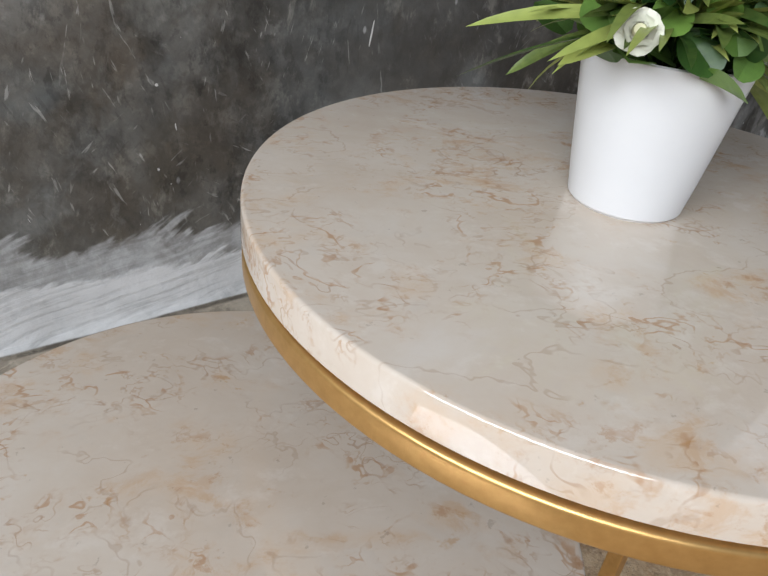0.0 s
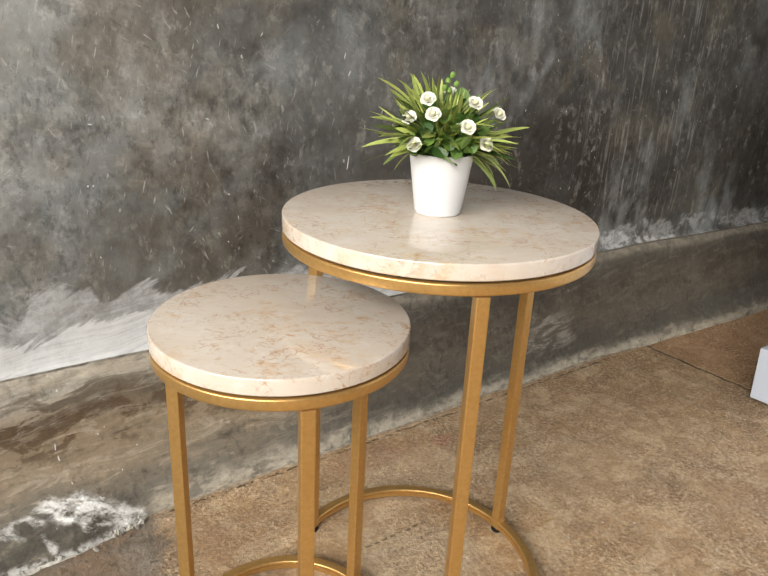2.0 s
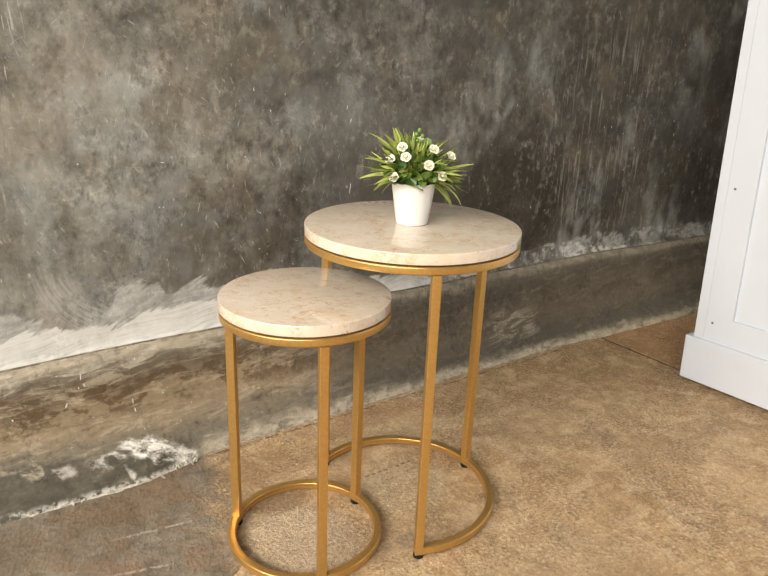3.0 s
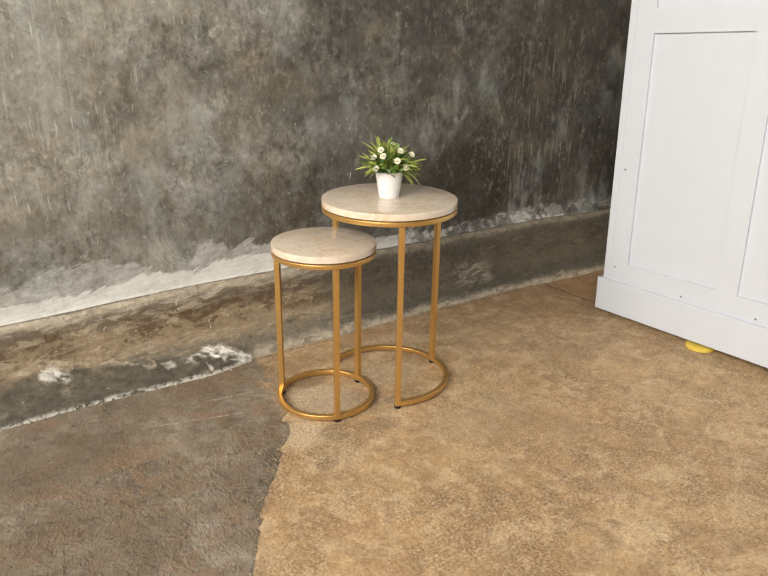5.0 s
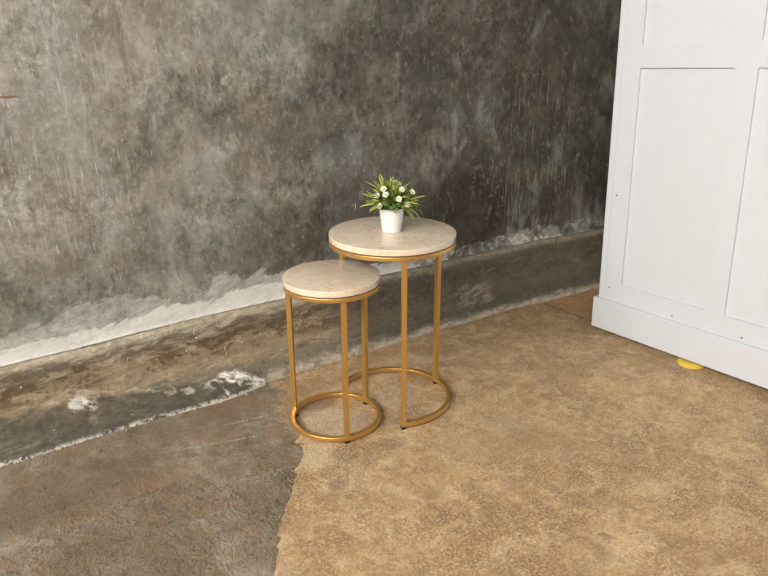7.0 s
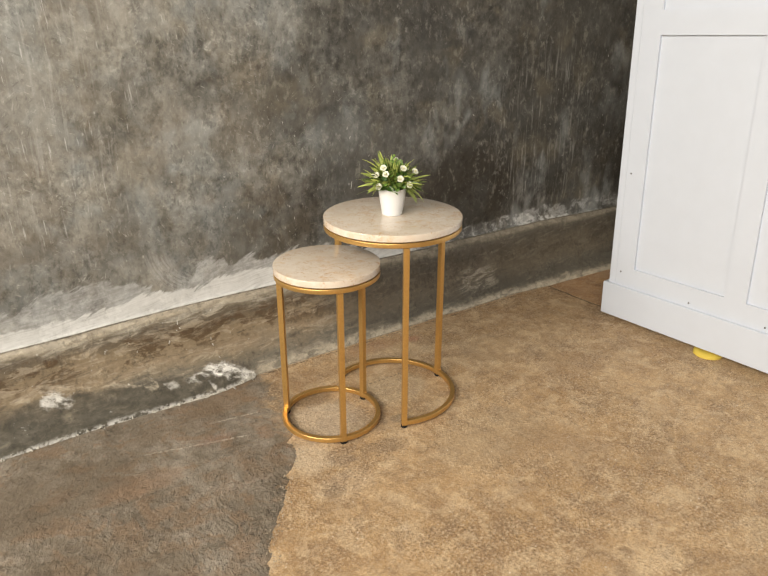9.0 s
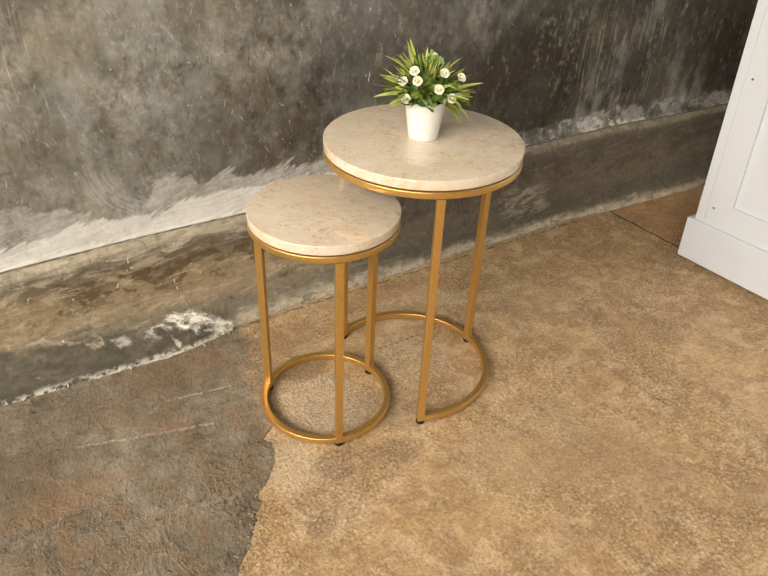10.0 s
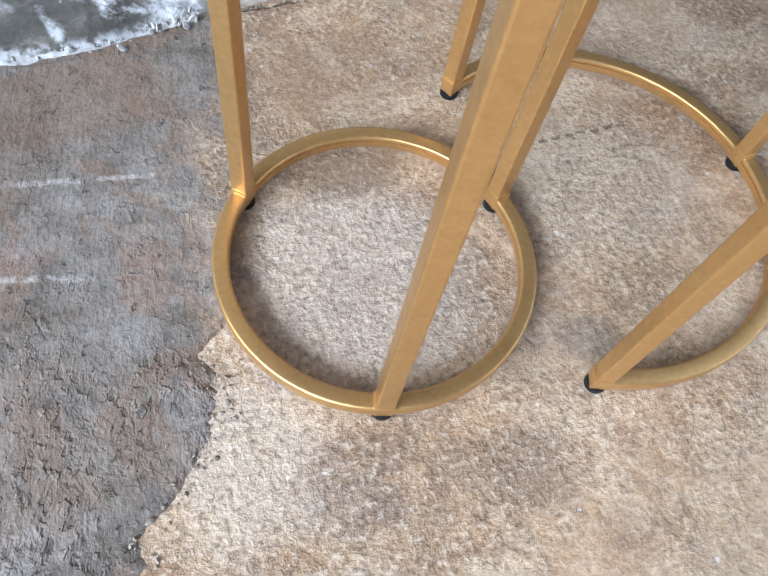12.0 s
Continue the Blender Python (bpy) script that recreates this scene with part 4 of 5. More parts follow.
def lime_crumbs():
    """Crumbled white render along the foot of the plinth."""
    rng = random.Random(5)
    bm = bmesh.new()
    for i in range(260):
        x = -0.315 - 1.5 * rng.random() ** 1.5
        d = wall_profile(x)[15][0]
        s = 0.001 + 0.0042 * rng.random() ** 2.5
        y = WALL_Y - d - 0.003 + rng.gauss(0, 0.006)
        bmesh.ops.create_icosphere(bm, subdivisions=1, radius=s, matrix=pose(x, y, 0.004 + s * 0.2, rng.uniform(0, 90), rng.uniform(0, 90), rng.uniform(0, 360)) @ Matrix.Diagonal((rng.uniform(1, 2.2), 1.1, 0.5, 1)))
    for v in bm.verts:
        v.co += Vector((noise.noise(v.co * 160), noise.noise(v.co * 160 + Vector((9, 0, 0))), noise.noise(v.co * 160 + Vector((0, 9, 0))))) * 0.0008
    ob = new("lime_crumbs", finish("lime_crumbs", bm, CRUMB, False))
    return tagged(ob, "crumbled white lime render along the wall foot", "debris", kind="stuff")


def cement_crumbs():
    """Broken bits of screed along its edge."""
    rng = random.Random(17)
    bm = bmesh.new()
    for i in range(480):
        y = rng.uniform(-0.62, -0.03)
        s = 0.0006 + 0.002 * rng.random() ** 3
        x = seam_x(y) + 0.012 * noise.noise((y * 14, 2, 0)) + 0.011 * noise.noise((y * 47, 5, 0)) + rng.gauss(0.006, 0.012)
        bmesh.ops.create_icosphere(bm, subdivisions=1, radius=s, matrix=pose(x, y, s * 0.2 + (0.0028 if x < seam_x(y) else 0.0), rng.uniform(0, 90), rng.uniform(0, 90), rng.uniform(0, 360)) @ Matrix.Diagonal((rng.uniform(1, 2.0), 1.1, 0.6, 1)))
    for v in bm.verts:
        v.co += Vector((noise.noise(v.co * 210), noise.noise(v.co * 210 + Vector((9, 0, 0))), noise.noise(v.co * 210 + Vector((0, 9, 0))))) * 0.0005
    ob = new("cement_crumbs", finish("cement_crumbs", bm, FOOT, False))
    return tagged(ob, "small beige cement crumbs along the broken screed edge", "debris", kind="stuff")


def mortar_bead(name, x0, x1, material, label, fade):
    """A lumpy strip of mortar where the plinth meets the floor; fade thins it out from x = -0.6 on."""
    bm = bmesh.new()
    rows = []
    n = int(abs(x1 - x0) / 0.0029)
    for i in range(n):
        x = x0 + (x1 - x0) * i / (n - 1)
        d = wall_profile(x)[15][0]
        thick = 0.42 + 0.4 * noise.noise((x * 11, 3, 0)) + 0.2 * noise.noise((x * 45, 6, 0))
        thick = max(0.02, min(1.2, thick)) * min(1, i / 6)
        if fade and x < -0.6:
            thick *= max(0.06, 1.0 - (-0.6 - x) * 3.2)
        w, h = 0.004 + 0.013 * thick, 0.0015 + 0.006 * thick
        y = WALL_Y - d + 0.002
        ring = []
        for j in range(7):
            u = j / 6
            b = 0.35 * noise.noise((x * 150, u * 4, 1)) + 0.3 * noise.noise((x * 60, u * 2, 7))
            ring.append(bm.verts.new((x, y + 0.006 - (w + 0.006) * u * (1 + 0.3 * b), 0.001 + h * (1 - u * u) * (1 + b))))
        rows.append(ring)
    for p, q in zip(rows, rows[1:]):
        for j in range(6):
            bm.faces.new((p[j], q[j], q[j + 1], p[j + 1]))
    return tagged(new(name, finish(name, bm, material)), label, "trim", kind="structure")


def paint_flecks():
    """Splashes and short drips of white paint on the wall."""
    rng = random.Random(8)
    bm = bmesh.new()
    marks = [(0.146, 0.757, 0.006, 0.001, -12), (0.157, 0.726, 0.005, 0.0012, -25), (0.159, 0.559, 0.014, 0.0009, -8), (-0.309, 0.651, 0.0035, 0.0011, 80), (-0.122, 0.653, 0.004, 0.001, 75), (-0.321, 0.556, 0.0018, 0.0016, 0), (-0.313, 0.556, 0.0014, 0.0012, 0), (-0.313, 0.437, 0.0016, 0.0014, 0), (-0.092, 0.434, 0.0014, 0.0013, 0), (-0.088, 0.521, 0.0016, 0.0015, 0), (-0.476, 0.658, 0.002, 0.0016, 0), (-0.057, 0.753, 0.003, 0.0011, 20), (-0.097, 0.799, 0.004, 0.0009, 10)]
    drops = [(-0.523, 0.222, 0.007, 0.0012, -12), (-0.519, 0.204, 0.0035, 0.0016, 20), (-0.53, 0.2, 0.0016, 0.0014, 0), (-0.427, 0.147, 0.006, 0.001, -5), (-0.425, 0.128, 0.005, 0.0012, 8), (-0.559, 0.17, 0.006, 0.0013, -25), (-0.66, 0.165, 0.002, 0.0016, 0), (-0.41, 0.235, 0.0024, 0.0014, 10), (-0.36, 0.15, 0.0016, 0.0014, 0), (-0.75, 0.19, 0.002, 0.0015, 0)]
    for _ in range(24):
        drops.append((rng.uniform(-1.2, -0.3), rng.uniform(0.08, 0.24), rng.uniform(0.0006, 0.0018), rng.uniform(0.0006, 0.0011), rng.gauss(0, 14)))
    for _ in range(210):
        zone = rng.random()
        if zone < 0.4:
            x, z = rng.gauss(1.15, 0.22), rng.gauss(0.68, 0.16)
        elif zone < 0.7:
            x, z = rng.gauss(-0.75, 0.4), rng.gauss(0.75, 0.25)
        else:
            x, z = rng.uniform(-1.5, 1.6), rng.uniform(0.34, 1.3)
        size = rng.uniform(0.0004, 0.0011)
        stretch = rng.choice((1.0, 1.2, 1.6, 3.0, 6.0))
        marks.append((x, z, size * stretch * 0.6, size * 0.5, rng.gauss(0, 14)))
    for x, z, a, b, turn in [m for m in marks if m[1] >= 0.33] + drops:
        c, s_ = math.cos(radians(turn)), math.sin(radians(turn))
        vs = []
        for j in range(9):
            g = 2 * math.pi * j / 9
            r = 1 + 0.3 * noise.noise((x * 90 + j * 1.7, z * 90, 2))
            u, v = b * r * math.cos(g), a * r * math.sin(g)
            up = u * s_ + v * c
            vs.append(bm.verts.new((x + u * c - v * s_, wall_face(x, z + up) - 0.0007, z + up)))
        top = bmesh.ops.extrude_face_region(bm, geom=[bm.faces.new(vs)])
        bmesh.ops.translate(bm, verts=[e for e in top["geom"] if isinstance(e, bmesh.types.BMVert)], vec=(0, 0.005, 0))
    ob = new("paint_flecks", finish("paint_flecks", bm, FLECK, False))
    return tagged(ob, "white paint splashes and drips on the dark wall", "paint", kind="stuff")


def chalk_line():
    bm = bmesh.new()
    box((-1.6, WALL_Y - 0.0034, 1.018), (-0.93, WALL_Y + 0.004, 1.0205), bm=bm)
    return tagged(new("chalk_line", finish("chalk_line", bm, CHALK)), "faint red snapped chalk line on the wall", "mark", kind="structure")


def plain_wall(name, lo, hi, label, material=PALE):
    return tagged(new(name, finish(name, box(lo, hi), material)), label, "wall", kind="structure")


wall_with_plinth()
floor_sheet()
cement_patch()
cement_crumbs()
lime_crumbs()
mortar_bead("mortar_bead", -0.312, -1.812, CRUMB, "lumpy white mortar line between plinth and floor", True)
mortar_bead("plinth_fillet", -0.3, 1.06, FOOT, "broken beige cement edge along the foot of the plinth", False)
paint_flecks()
chalk_line()
# walls, post and roof added out of view to block and shape the light
plain_wall("unseen_wall_east", (EAST_X, SOUTH_Y - 0.2, 0), (EAST_X + 0.2, WALL_Y + 0.2, TOP_Z), "unseen plain plastered wall added to block light")
plain_wall("unseen_wall_west", (WEST_X - 0.3, SOUTH_Y, 0), (WEST_X - 0.1, WALL_Y - 0.2, SILL_Z), "unseen low plastered wall added under the lamp")
plain_wall("unseen_post", (WEST_X - 0.3, SOUTH_Y - 0.2, 0), (WEST_X - 0.1, SOUTH_Y, TOP_Z), "unseen plastered post added at the corner")
tagged(new("ceiling", finish("ceiling", box((WEST_X - 0.3, EAVES_Y - 0.2, TOP_Z), (EAST_X + 0.3, WALL_Y + 0.3, TOP_Z + 0.1)), ROOF)), "unseen grey sheet added overhead to block the sky", "ceiling", kind="structure")


# ---- the nesting tables ----
TUBE = 0.015


def nesting_table(label, group, m, radius, height, legs, gap=None):
    """A marble disc on a ring frame with three square legs; gap: the part of the base ring left open, from leg to leg."""
    t = thing("side_table", label, "side table", group, m)
    slab, ring_top = 0.0195, height - 0.0195 - 0.003
    part("marble_top", lathe([(0, height - slab)] + [(radius - 0.0015, height - slab), (radius, height - slab + 0.0015)] + [(radius - 0.002 + 0.002 * math.cos(radians(a)), height - 0.002 + 0.002 * math.sin(radians(a))) for a in (0, 30, 60, 90)] + [(0, height)], 160), MARBLE, t, "polished cream marble disc with rusty veins")
    r = radius - 0.0005
    part("top_ring", lathe(rounded(r - TUBE, r, ring_top - 0.0138, ring_top, 0.0024, 4), 128, True), GOLD, t)
    part("support_disc", lathe([(0, ring_top - 0.004), (r - 0.007, ring_top - 0.004), (r - 0.007, height - slab - 0.0002), (0, height - slab - 0.0002)], 96), RUBBER, t, "dark board under the marble")
    z0, z1 = 0.008, 0.023
    # a narrow groove runs round the inner face
    section = rounded(r - TUBE, r, z0, z1, 0.0026, 4)
    section[15:15] = [(r - TUBE, z1 - 0.0042), (r - TUBE + 0.0018, z1 - 0.0047), (r - TUBE + 0.0018, z1 - 0.0059), (r - TUBE, z1 - 0.0064)]
    start, sweep = gap or (0.0, 360.0)
    base = lathe(section, 128, True, start, sweep)
    part("base_ring", base, GOLD, t)
    leg_mesh = finish("leg", box((-TUBE / 2 - 0.0004, -TUBE / 2 - 0.0004, z0 - 0.001), (TUBE / 2 + 0.0004, TUBE / 2 + 0.0004, ring_top - 0.0143), 0.0018), GOLD, False)
    foot_mesh = finish("rubber_foot", lathe([(0, 0), (0.0088, 0), (0.0098, 0.0015), (0.0098, z0), (0, z0)], 24), RUBBER)
    weld_mesh = finish("weld_bead", box((-0.0085, -0.0095, z1 - 0.0015), (0.0085, 0.0095, z1 + 0.0035), 0.0018), GOLD)
    for a in legs:
        q = pose(0, 0, 0, 0, 0, a) @ pose(r - TUBE / 2, 0, 0)
        leg = part("leg", leg_mesh, GOLD, t, m=q)
        part("rubber_foot", foot_mesh, RUBBER, leg, "black rubber foot")
        part("weld_bead", weld_mesh, GOLD, leg)
    return t


nesting_table("tall gold side table, round marble top, open base ring", "nesting tables", pose(0, 0, 0), 0.200, 0.593, (-114.6, 2, 115), (-114.6, 229.6))
nesting_table("low gold side table, round marble top, closed base ring", "nesting tables", pose(-0.228, -0.008, 0), 0.1475, 0.4975, (-107, 14, 135))


# ---- the artificial plant ----
def blade(length, width, bend, twist):
    bm = bmesh.new()
    n = 9
    rows = []
    for i in range(n):
        u = i / (n - 1)
        a = bend * u * u
        w = width * (0.35 + 1.9 * u) * (1 - u) ** 0.8 * 1.15 if u < 1 else 0
        p = Vector((length * (u - 0.28 * bend * u ** 3 * 0.6), 0, length * (0.0 - 0.5 * bend * u * u)))
        side = Vector((0, math.cos(twist * u), math.sin(twist * u)))
        drop = Vector((0, 0, -w * 0.35))
        rows.append([bm.verts.new(p + side * w / 2), bm.verts.new(p + drop * 0.5), bm.verts.new(p - side * w / 2)])
    for p, q in zip(rows, rows[1:]):
        for j in range(2):
            bm.faces.new((p[j], q[j], q[j + 1], p[j + 1]))
    bmesh.ops.remove_doubles(bm, verts=bm.verts, dist=1e-5)
    return finish("grass_blade", bm, BLADE)


def round_leaf(length, width):
    bm = bmesh.new()
    n, rows = 8, []
    for i in range(n):
        u = i / (n - 1)
        w = width * math.sin(math.pi * min(1, 0.06 + u * 0.94)) ** 0.65
        z = -0.12 * length * u * u
        rows.append([bm.verts.new((length * u, w / 2 * s, z + abs(s) * w * 0.16)) for s in (-1, -0.5, 0, 0.5, 1)])
    for p, q in zip(rows, rows[1:]):
        for j in range(4):
            bm.faces.new((p[j], q[j], q[j + 1], p[j + 1]))
    return finish("round_leaf", bm, ROUND)


def rose_petals(size, rng):
    """Layers of cupped petals round the axis."""
    bm = bmesh.new()
    for layer, (count, r, tilt, s) in enumerate(((5, 0.5, 62, 1.0), (5, 0.36, 38, 0.85), (4, 0.22, 18, 0.7))):
        for c in range(count):
            a = 360 / count * c + layer * 31 + rng.uniform(-8, 8)
            m = pose(0, 0, 0, 0, 0, a) @ pose(r * size * 0.35, 0, 0, 0, tilt + rng.uniform(-6, 6), 0)
            g = []
            for i in range(5):
                u = i / 4
                w = size * s * (0.35 + 0.5 * math.sin(math.pi * min(1, u * 0.85 + 0.08)))
                g.append([bm.verts.new(m @ Vector((size * 0.12 * u * u + abs(v) * abs(v) * -0.16 * size, v * w / 2 * 1.25, size * 0.62 * s * u))) for v in (-1, -0.4, 0.4, 1)])
            for p, q in zip(g, g[1:]):
                for j in range(3):
                    bm.faces.new((p[j], q[j], q[j + 1], p[j + 1]))
    return bm


def potted_plant(m):
    rng = random.Random(11)
    t = thing("potted_plant", "artificial grass and white rose bouquet in a white tapered pot", "plant", m=m)
    h, r0, r1 = 0.077, 0.0295, 0.0405
    profile = [(0, 0), (r0 - 0.002, 0), (r0, 0.002)] + [(r0 + (r1 - r0) * u, h * u) for u in (0.25, 0.5, 0.75, 0.98)] + [(r1, h), (r1 - 0.001, h + 0.0008), (r1 - 0.0026, h), (r1 - 0.004, h - 0.012), (0, h - 0.012)]
    part("pot", lathe(profile, 72), POT, t, "plain white tapered pot")
    part("soil", lathe([(0, h - 0.006), (r1 - 0.006, h - 0.0075), (r1 - 0.0065, h - 0.0119)], 48), SOIL, t, "dark foam filling")
    tops = []
    blades = [blade(l, w, b, tw) for l, w, b, tw in ((0.066, 0.0066, 0.3, 0.4), (0.058, 0.008, 0.6, -0.5), (0.078, 0.0062, 0.45, 0.6), (0.052, 0.0074, 0.15, -0.3), (0.066, 0.0066, 0.85, 0.3), (0.048, 0.0082, 0.4, -0.7), (0.064, 0.0038, 0.1, 0.2))]
    core = Vector((0, 0, h - 0.004))
    # sprigs: a stem with a burst of pointed blades at its end
    for i in range(40):
        az = 360 * ((i * 0.61803) % 1) + rng.uniform(-8, 8)
        el = (8, 24, 42, 58, 76, 15, 33, 50)[i % 8] + rng.uniform(-7, 7)
        if abs((az - 234 + 180) % 360 - 180) < 60:
            el = max(el, 26)
        way = Vector((math.cos(radians(az)) * math.cos(radians(el)), math.sin(radians(az)) * math.cos(radians(el)), math.sin(radians(el))))
        knot = core + way * rng.uniform(0.03, 0.044) + Vector((0, 0, 0.006))
        tops.append(knot)
        for j in range(11):  # a loose tuft, its blades fanned out round the stem
            a2 = az + rng.gauss(0, 24)
            e2 = el + rng.gauss(2, 20)
            if abs((a2 - 234 + 180) % 360 - 180) < 60:
                e2 = max(e2, 14)
            back = knot - way * rng.uniform(0.0, 0.022)
            part("grass_blade", rng.choice(blades), BLADE, t, m=Matrix.Translation(back) @ pose(0, 0, 0, rng.uniform(-60, 60), -e2, a2) @ Matrix.Scale(rng.uniform(0.72, 1.3) * (0.8 if e2 > 58 else 1.0), 4))
    # a few long blades that droop over the rim and stand over the top
    for az, el, size in ((318, -14, 1.25), (300, -28, 1.15), (340, -4, 1.3), (286, 2, 1.2), (160, -8, 1.25), (140, -22, 1.15), (185, 4, 1.2), (120, 10, 1.2), (40, 5, 1.2), (80, -5, 1.2), (10, -10, 1.1), (215, 70, 0.8), (330, 62, 0.9), (150, 60, 0.9), (300, 72, 0.78), (130, 74, 0.8), (60, 70, 0.85), (345, 50, 1.0), (165, 48, 1.0)):
        out = Vector((math.cos(radians(az)), math.sin(radians(az)), 0)) * 0.03
        part("grass_blade", rng.choice(blades), BLADE, t, m=Matrix.Translation(core + out + Vector((0, 0, 0.012 if el < 45 else 0.05))) @ pose(0, 0, 0, rng.uniform(-30, 30), -el, az) @ Matrix.Scale(size, 4))
    leaves = [round_leaf(0.021, 0.02), round_leaf(0.018, 0.018), round_leaf(0.024, 0.021)]
    for i in range(120):
        az, el = rng.uniform(0, 360), rng.uniform(0, 70)
        d = rng.uniform(0.026, 0.06)
        if i % 3 == 0:  # thickest low down at the front
            az, el, d = rng.gauss(262, 38), rng.uniform(22, 46), rng.uniform(0.034, 0.054)
        at = core + Vector((math.cos(radians(az)) * math.cos(radians(el)), math.sin(radians(az)) * math.cos(radians(el)), math.sin(radians(el)) * 1.2)) * d
        part("round_leaf", rng.choice(leaves), ROUND, t, m=Matrix.Translation(at) @ pose(0, 0, 0, rng.uniform(-50, 50), -el + rng.uniform(-45, 12), az + rng.uniform(-60, 60)))
    # broad leaves among the blooms, seen from the open side
    eye = Vector((-0.59, -0.81, 0))
    right = Vector((0.81, -0.59, 0))
    broad = round_leaf(0.024, 0.023)
    for s, z, f, roll in ((0.004, 0.024, 0.056, 10), (0.016, 0.012, 0.052, -30), (-0.006, 0.012, 0.052, 40), (0.0, 0.056, 0.05, -15), (-0.024, 0.04, 0.05, 25), (0.012, 0.044, 0.05, 60), (0.046, 0.04, 0.03, -40), (-0.044, 0.022, 0.034, 35), (0.03, 0.02, 0.046, 15), (-0.018, 0.026, 0.05, -50)):
        at = Vector((0, 0, h)) + right * s + eye * f * 0.85 + Vector((0, 0, z * 0.9))
        face = (eye * 0.8 + right * (s * 8) + Vector((0, 0, 0.45))).normalized()
        q = face.to_track_quat("Z", "Y").to_matrix().to_4x4()
        part("round_leaf", broad, ROUND, t, m=Matrix.Translation(at) @ q @ pose(0, 0, 0, 0, 0, 90 + roll) @ pose(-0.012, 0, 0) @ Matrix.Scale(rng.uniform(0.65, 0.95), 4))
    # a budding sprig over the top
    bud = finish("bud", lathe([(0, 0), (0.0026, 0.001), (0.0036, 0.004), (0.0026, 0.0072), (0, 0.0084)], 12), BUD)
    for s, z in ((0.004, 0.09), (0.0, 0.083), (0.009, 0.08), (0.002, 0.072), (-0.004, 0.075)):
        at = Vector((0, 0, h)) + right * s + eye * 0.012 + Vector((0, 0, z))
        part("bud", bud, BUD, t, m=Matrix.Translation(at) @ pose(0, 0, 0, rng.uniform(-25, 25), rng.uniform(-25, 25), 0))
    tops.append(Vector((0, 0, h + 0.092)) + eye * 0.012)
    # blooms, by direction from the pot's mouth
    petals = [finish("flower", rose_petals(0.012, rng), PETAL, True) for _ in range(3)]
    heart = finish("heart", lathe([(0, 0.0), (0.0022, 0.0015), (0.003, 0.0045), (0.0022, 0.0068), (0, 0.0075)], 14), HEART)
    for s, z, f in ((-0.025, 0.077, 0.05), (-0.018, 0.059, 0.055), (-0.046, 0.051, 0.04), (-0.038, 0.018, 0.048), (0.032, 0.074, 0.045), (0.024, 0.046, 0.06), (0.05, 0.022, 0.042), (0.066, 0.058, 0.02), (-0.058, 0.036, 0.0), (0.01, 0.075, -0.05), (-0.03, 0.05, -0.06), (0.04, 0.04, -0.06)):
        at = Vector((0, 0, h)) + right * s * 0.94 + eye * f * 1.12 + Vector((0, 0, z * 0.88))
        way = (at - Vector((0, 0, h - 0.01))).normalized() * 0.6 + eye * (0.45 if f > 0 else -0.4) + Vector((0, 0, 0.2))
        q = Matrix.Translation(at) @ way.to_track_quat("Z", "Y").to_matrix().to_4x4()
        fl = part("flower", rng.choice(petals), PETAL, t, "small white cloth rose", q)
        part("heart", heart, HEART, fl)
        tops.append(at)
    for a in tops:
        side = Vector((-a.y, a.x, 0)).normalized() * 0.0008
        b = Vector((a.x * 0.2, a.y * 0.2, h - 0.008))
        up = Vector((0, 0, 0.0008))
        stem, ring = bmesh.new(), []
        for p in (b, a):
            ring.append([stem.verts.new(p + o) for o in (side, up, -side, -up)])
        for j in range(4):
            stem.faces.new((ring[0][j], ring[1][j], ring[1][(j + 1) % 4], ring[0][(j + 1) % 4]))
        part("stem", stem, ROUND, t)
    return t


potted_plant(pose(0.001, 0.005, 0.593))


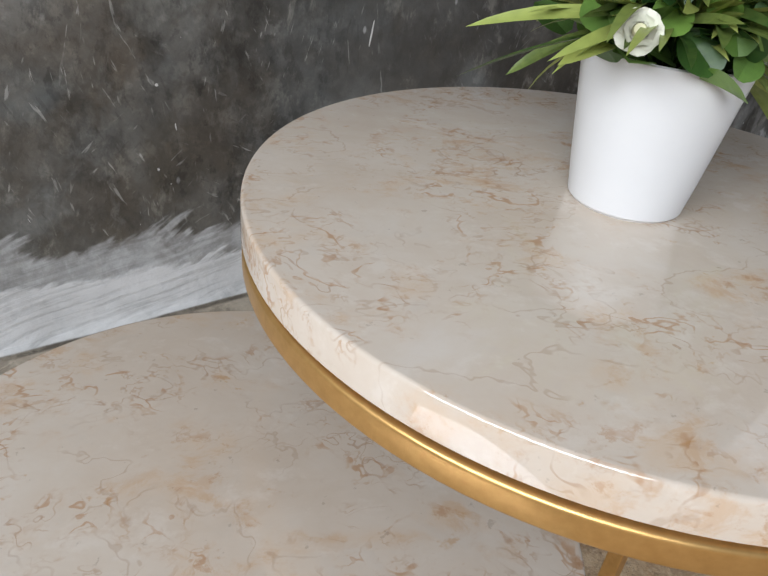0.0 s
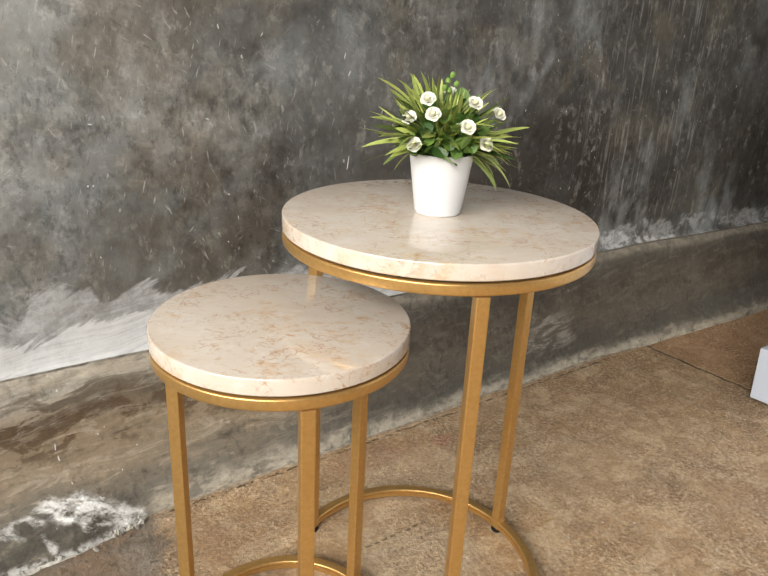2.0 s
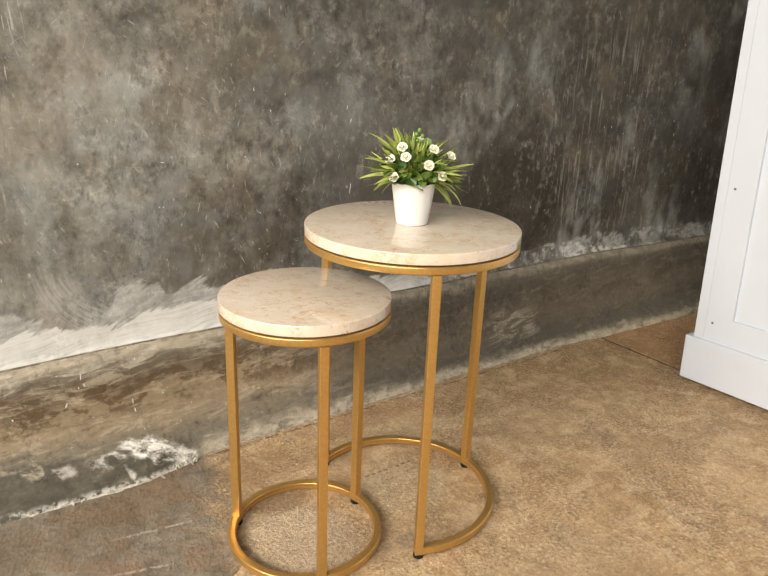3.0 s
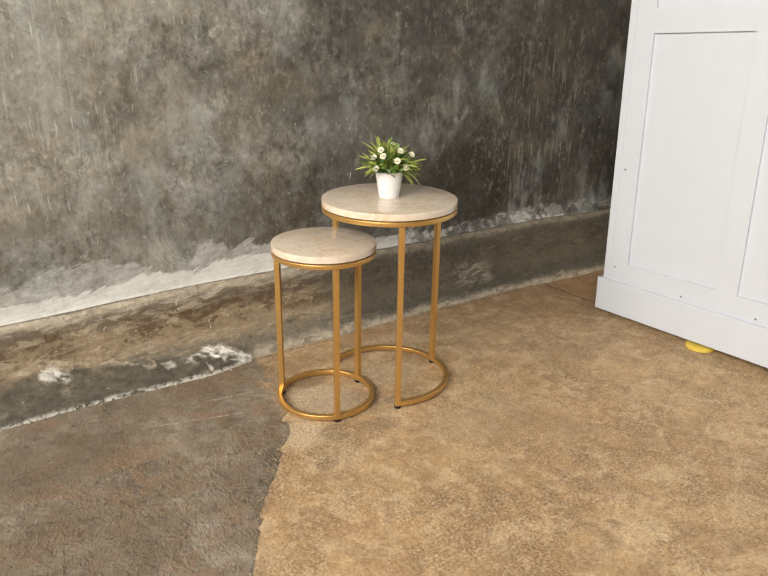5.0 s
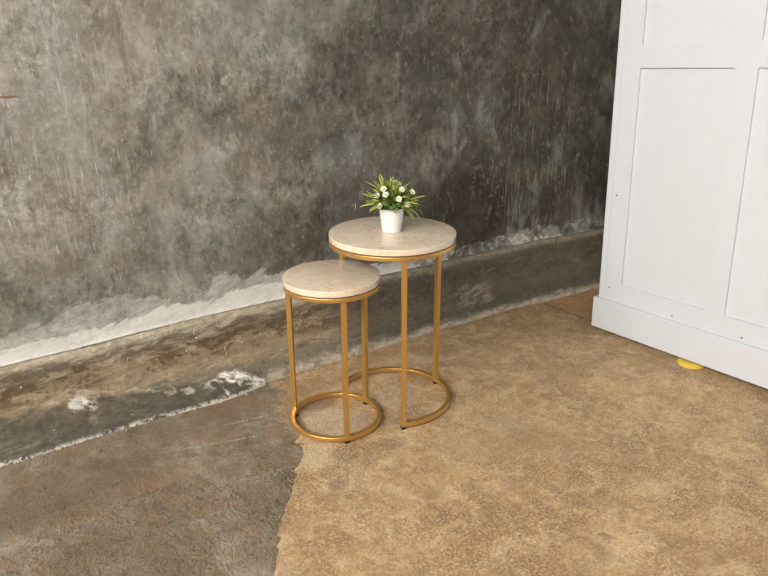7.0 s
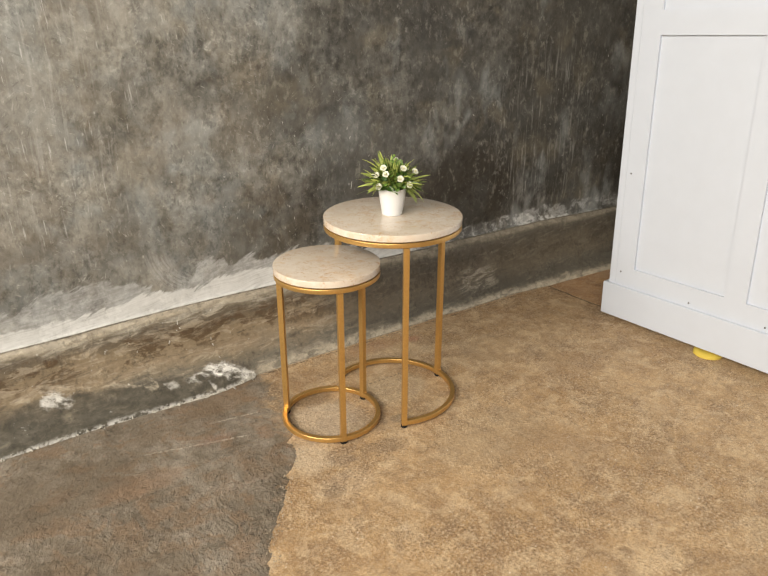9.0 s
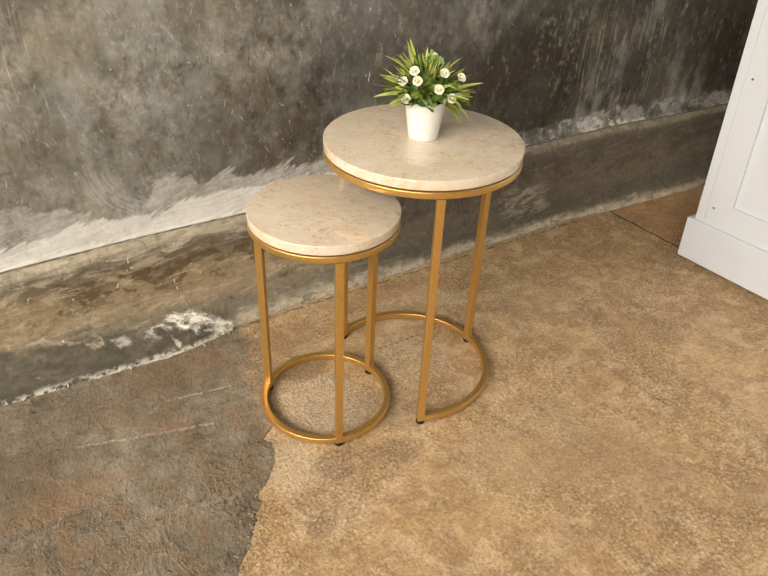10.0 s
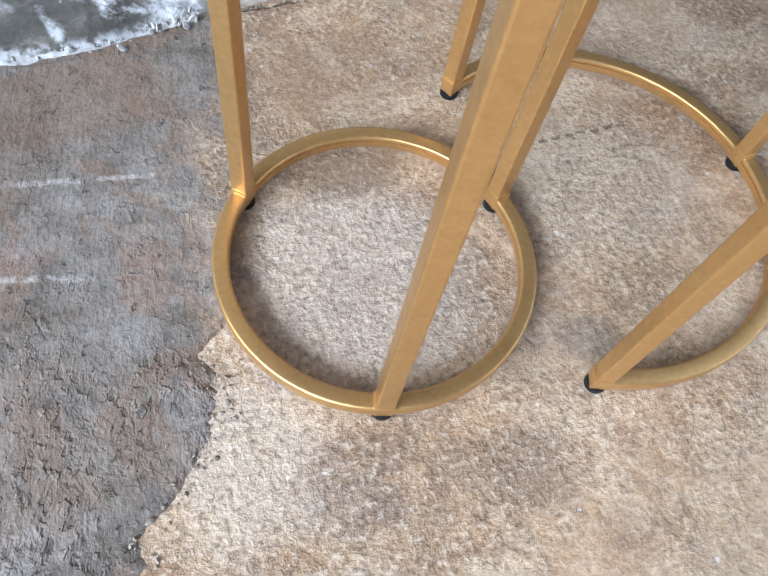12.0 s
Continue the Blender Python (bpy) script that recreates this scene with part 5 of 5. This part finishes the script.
# ---- the white cabinet ----
def cabinet(m):
    """Front in local xz, x along the front away from the wall, y into the cabinet."""
    t = thing("cabinet", "white painted panelled cabinet on a plinth, slightly tilted on a shim", "cabinet", m=m)
    W, H, D, P = 1.55, 1.9, 0.45, 0.142
    part("carcass", box((0.02, 0.024, P - 0.002), (W - 0.02, D, H), 0.002), WHITE, t, smooth=False)
    part("plinth", box((0.0, -0.012, 0.012), (W, D, P), 0.0025), WHITE, t, "white skirting plinth", smooth=False)
    part("top", box((-0.005, -0.015, H), (W + 0.005, D, H + 0.03), 0.004), WHITE, t, smooth=False)
    part("corner_post", box((0.018, 0.0, P - 0.001), (0.0455, 0.03, H), 0.001), WHITE, t, smooth=False)
    bottom, rail_low, rail_mid = P - 0.001, P + 0.075, 1.05
    stiles = [(0.046, 0.122), (0.48, 0.556), (0.95, 1.026), (1.44, 1.53)]
    for a, b in stiles:
        part("stile", box((a, 0.001, bottom), (b, 0.026, H)), WHITE, t, smooth=False)
    for (a, b), (c, d) in zip(stiles, stiles[1:]):
        for z0, z1 in ((bottom, rail_low), (rail_mid, rail_mid + 0.08), (H - 0.09, H)):
            part("rail", box((b, 0.001, z0), (c, 0.026, z1)), WHITE, t, smooth=False)
        for z0, z1 in ((rail_low, rail_mid), (rail_mid + 0.08, H - 0.09)):
            part("panel", box((b, 0.0105, z0), (c, 0.021, z1)), WHITE, t, smooth=False)
    screw = finish("screw_cap", lathe([(0, 0), (0.0034, 0), (0.0034, 0.0014), (0.0026, 0.0018), (0, 0.0008)], 14), SCREW)
    for x, z in ((0.066, 0.196), (0.066, 0.575), (0.358, 0.158), (0.63, 0.158), (0.93, 0.158)):
        part("screw_cap", screw, SCREW, t, "filled screw hole", pose(x, 0.0012, z, 90, 0, 0))
    for x in (0.06, W - 0.06):
        foot = finish("foot", box((-0.02, -0.02, -0.037 * x), (0.02, 0.02, 0.014), 0.002), RUBBER)
        for y in (0.06, D - 0.06):
            part("foot", foot, RUBBER, t, "low dark foot", pose(x, y, 0))
    return t


cabinet(pose(1.052, 0.019, 0, 0, 0, -90) @ pose(0, 0, 0, 0, -2.1, 0))
slider = thing("floor_slider", "yellow plastic disc lying under the cabinet plinth", "slider", m=pose(1.075, -0.425, 0))
part("disc", lathe([(0, 0), (0.046, 0), (0.05, 0.003), (0.049, 0.011), (0.043, 0.016), (0.03, 0.0175), (0, 0.018)], 40), YELLOW, slider)
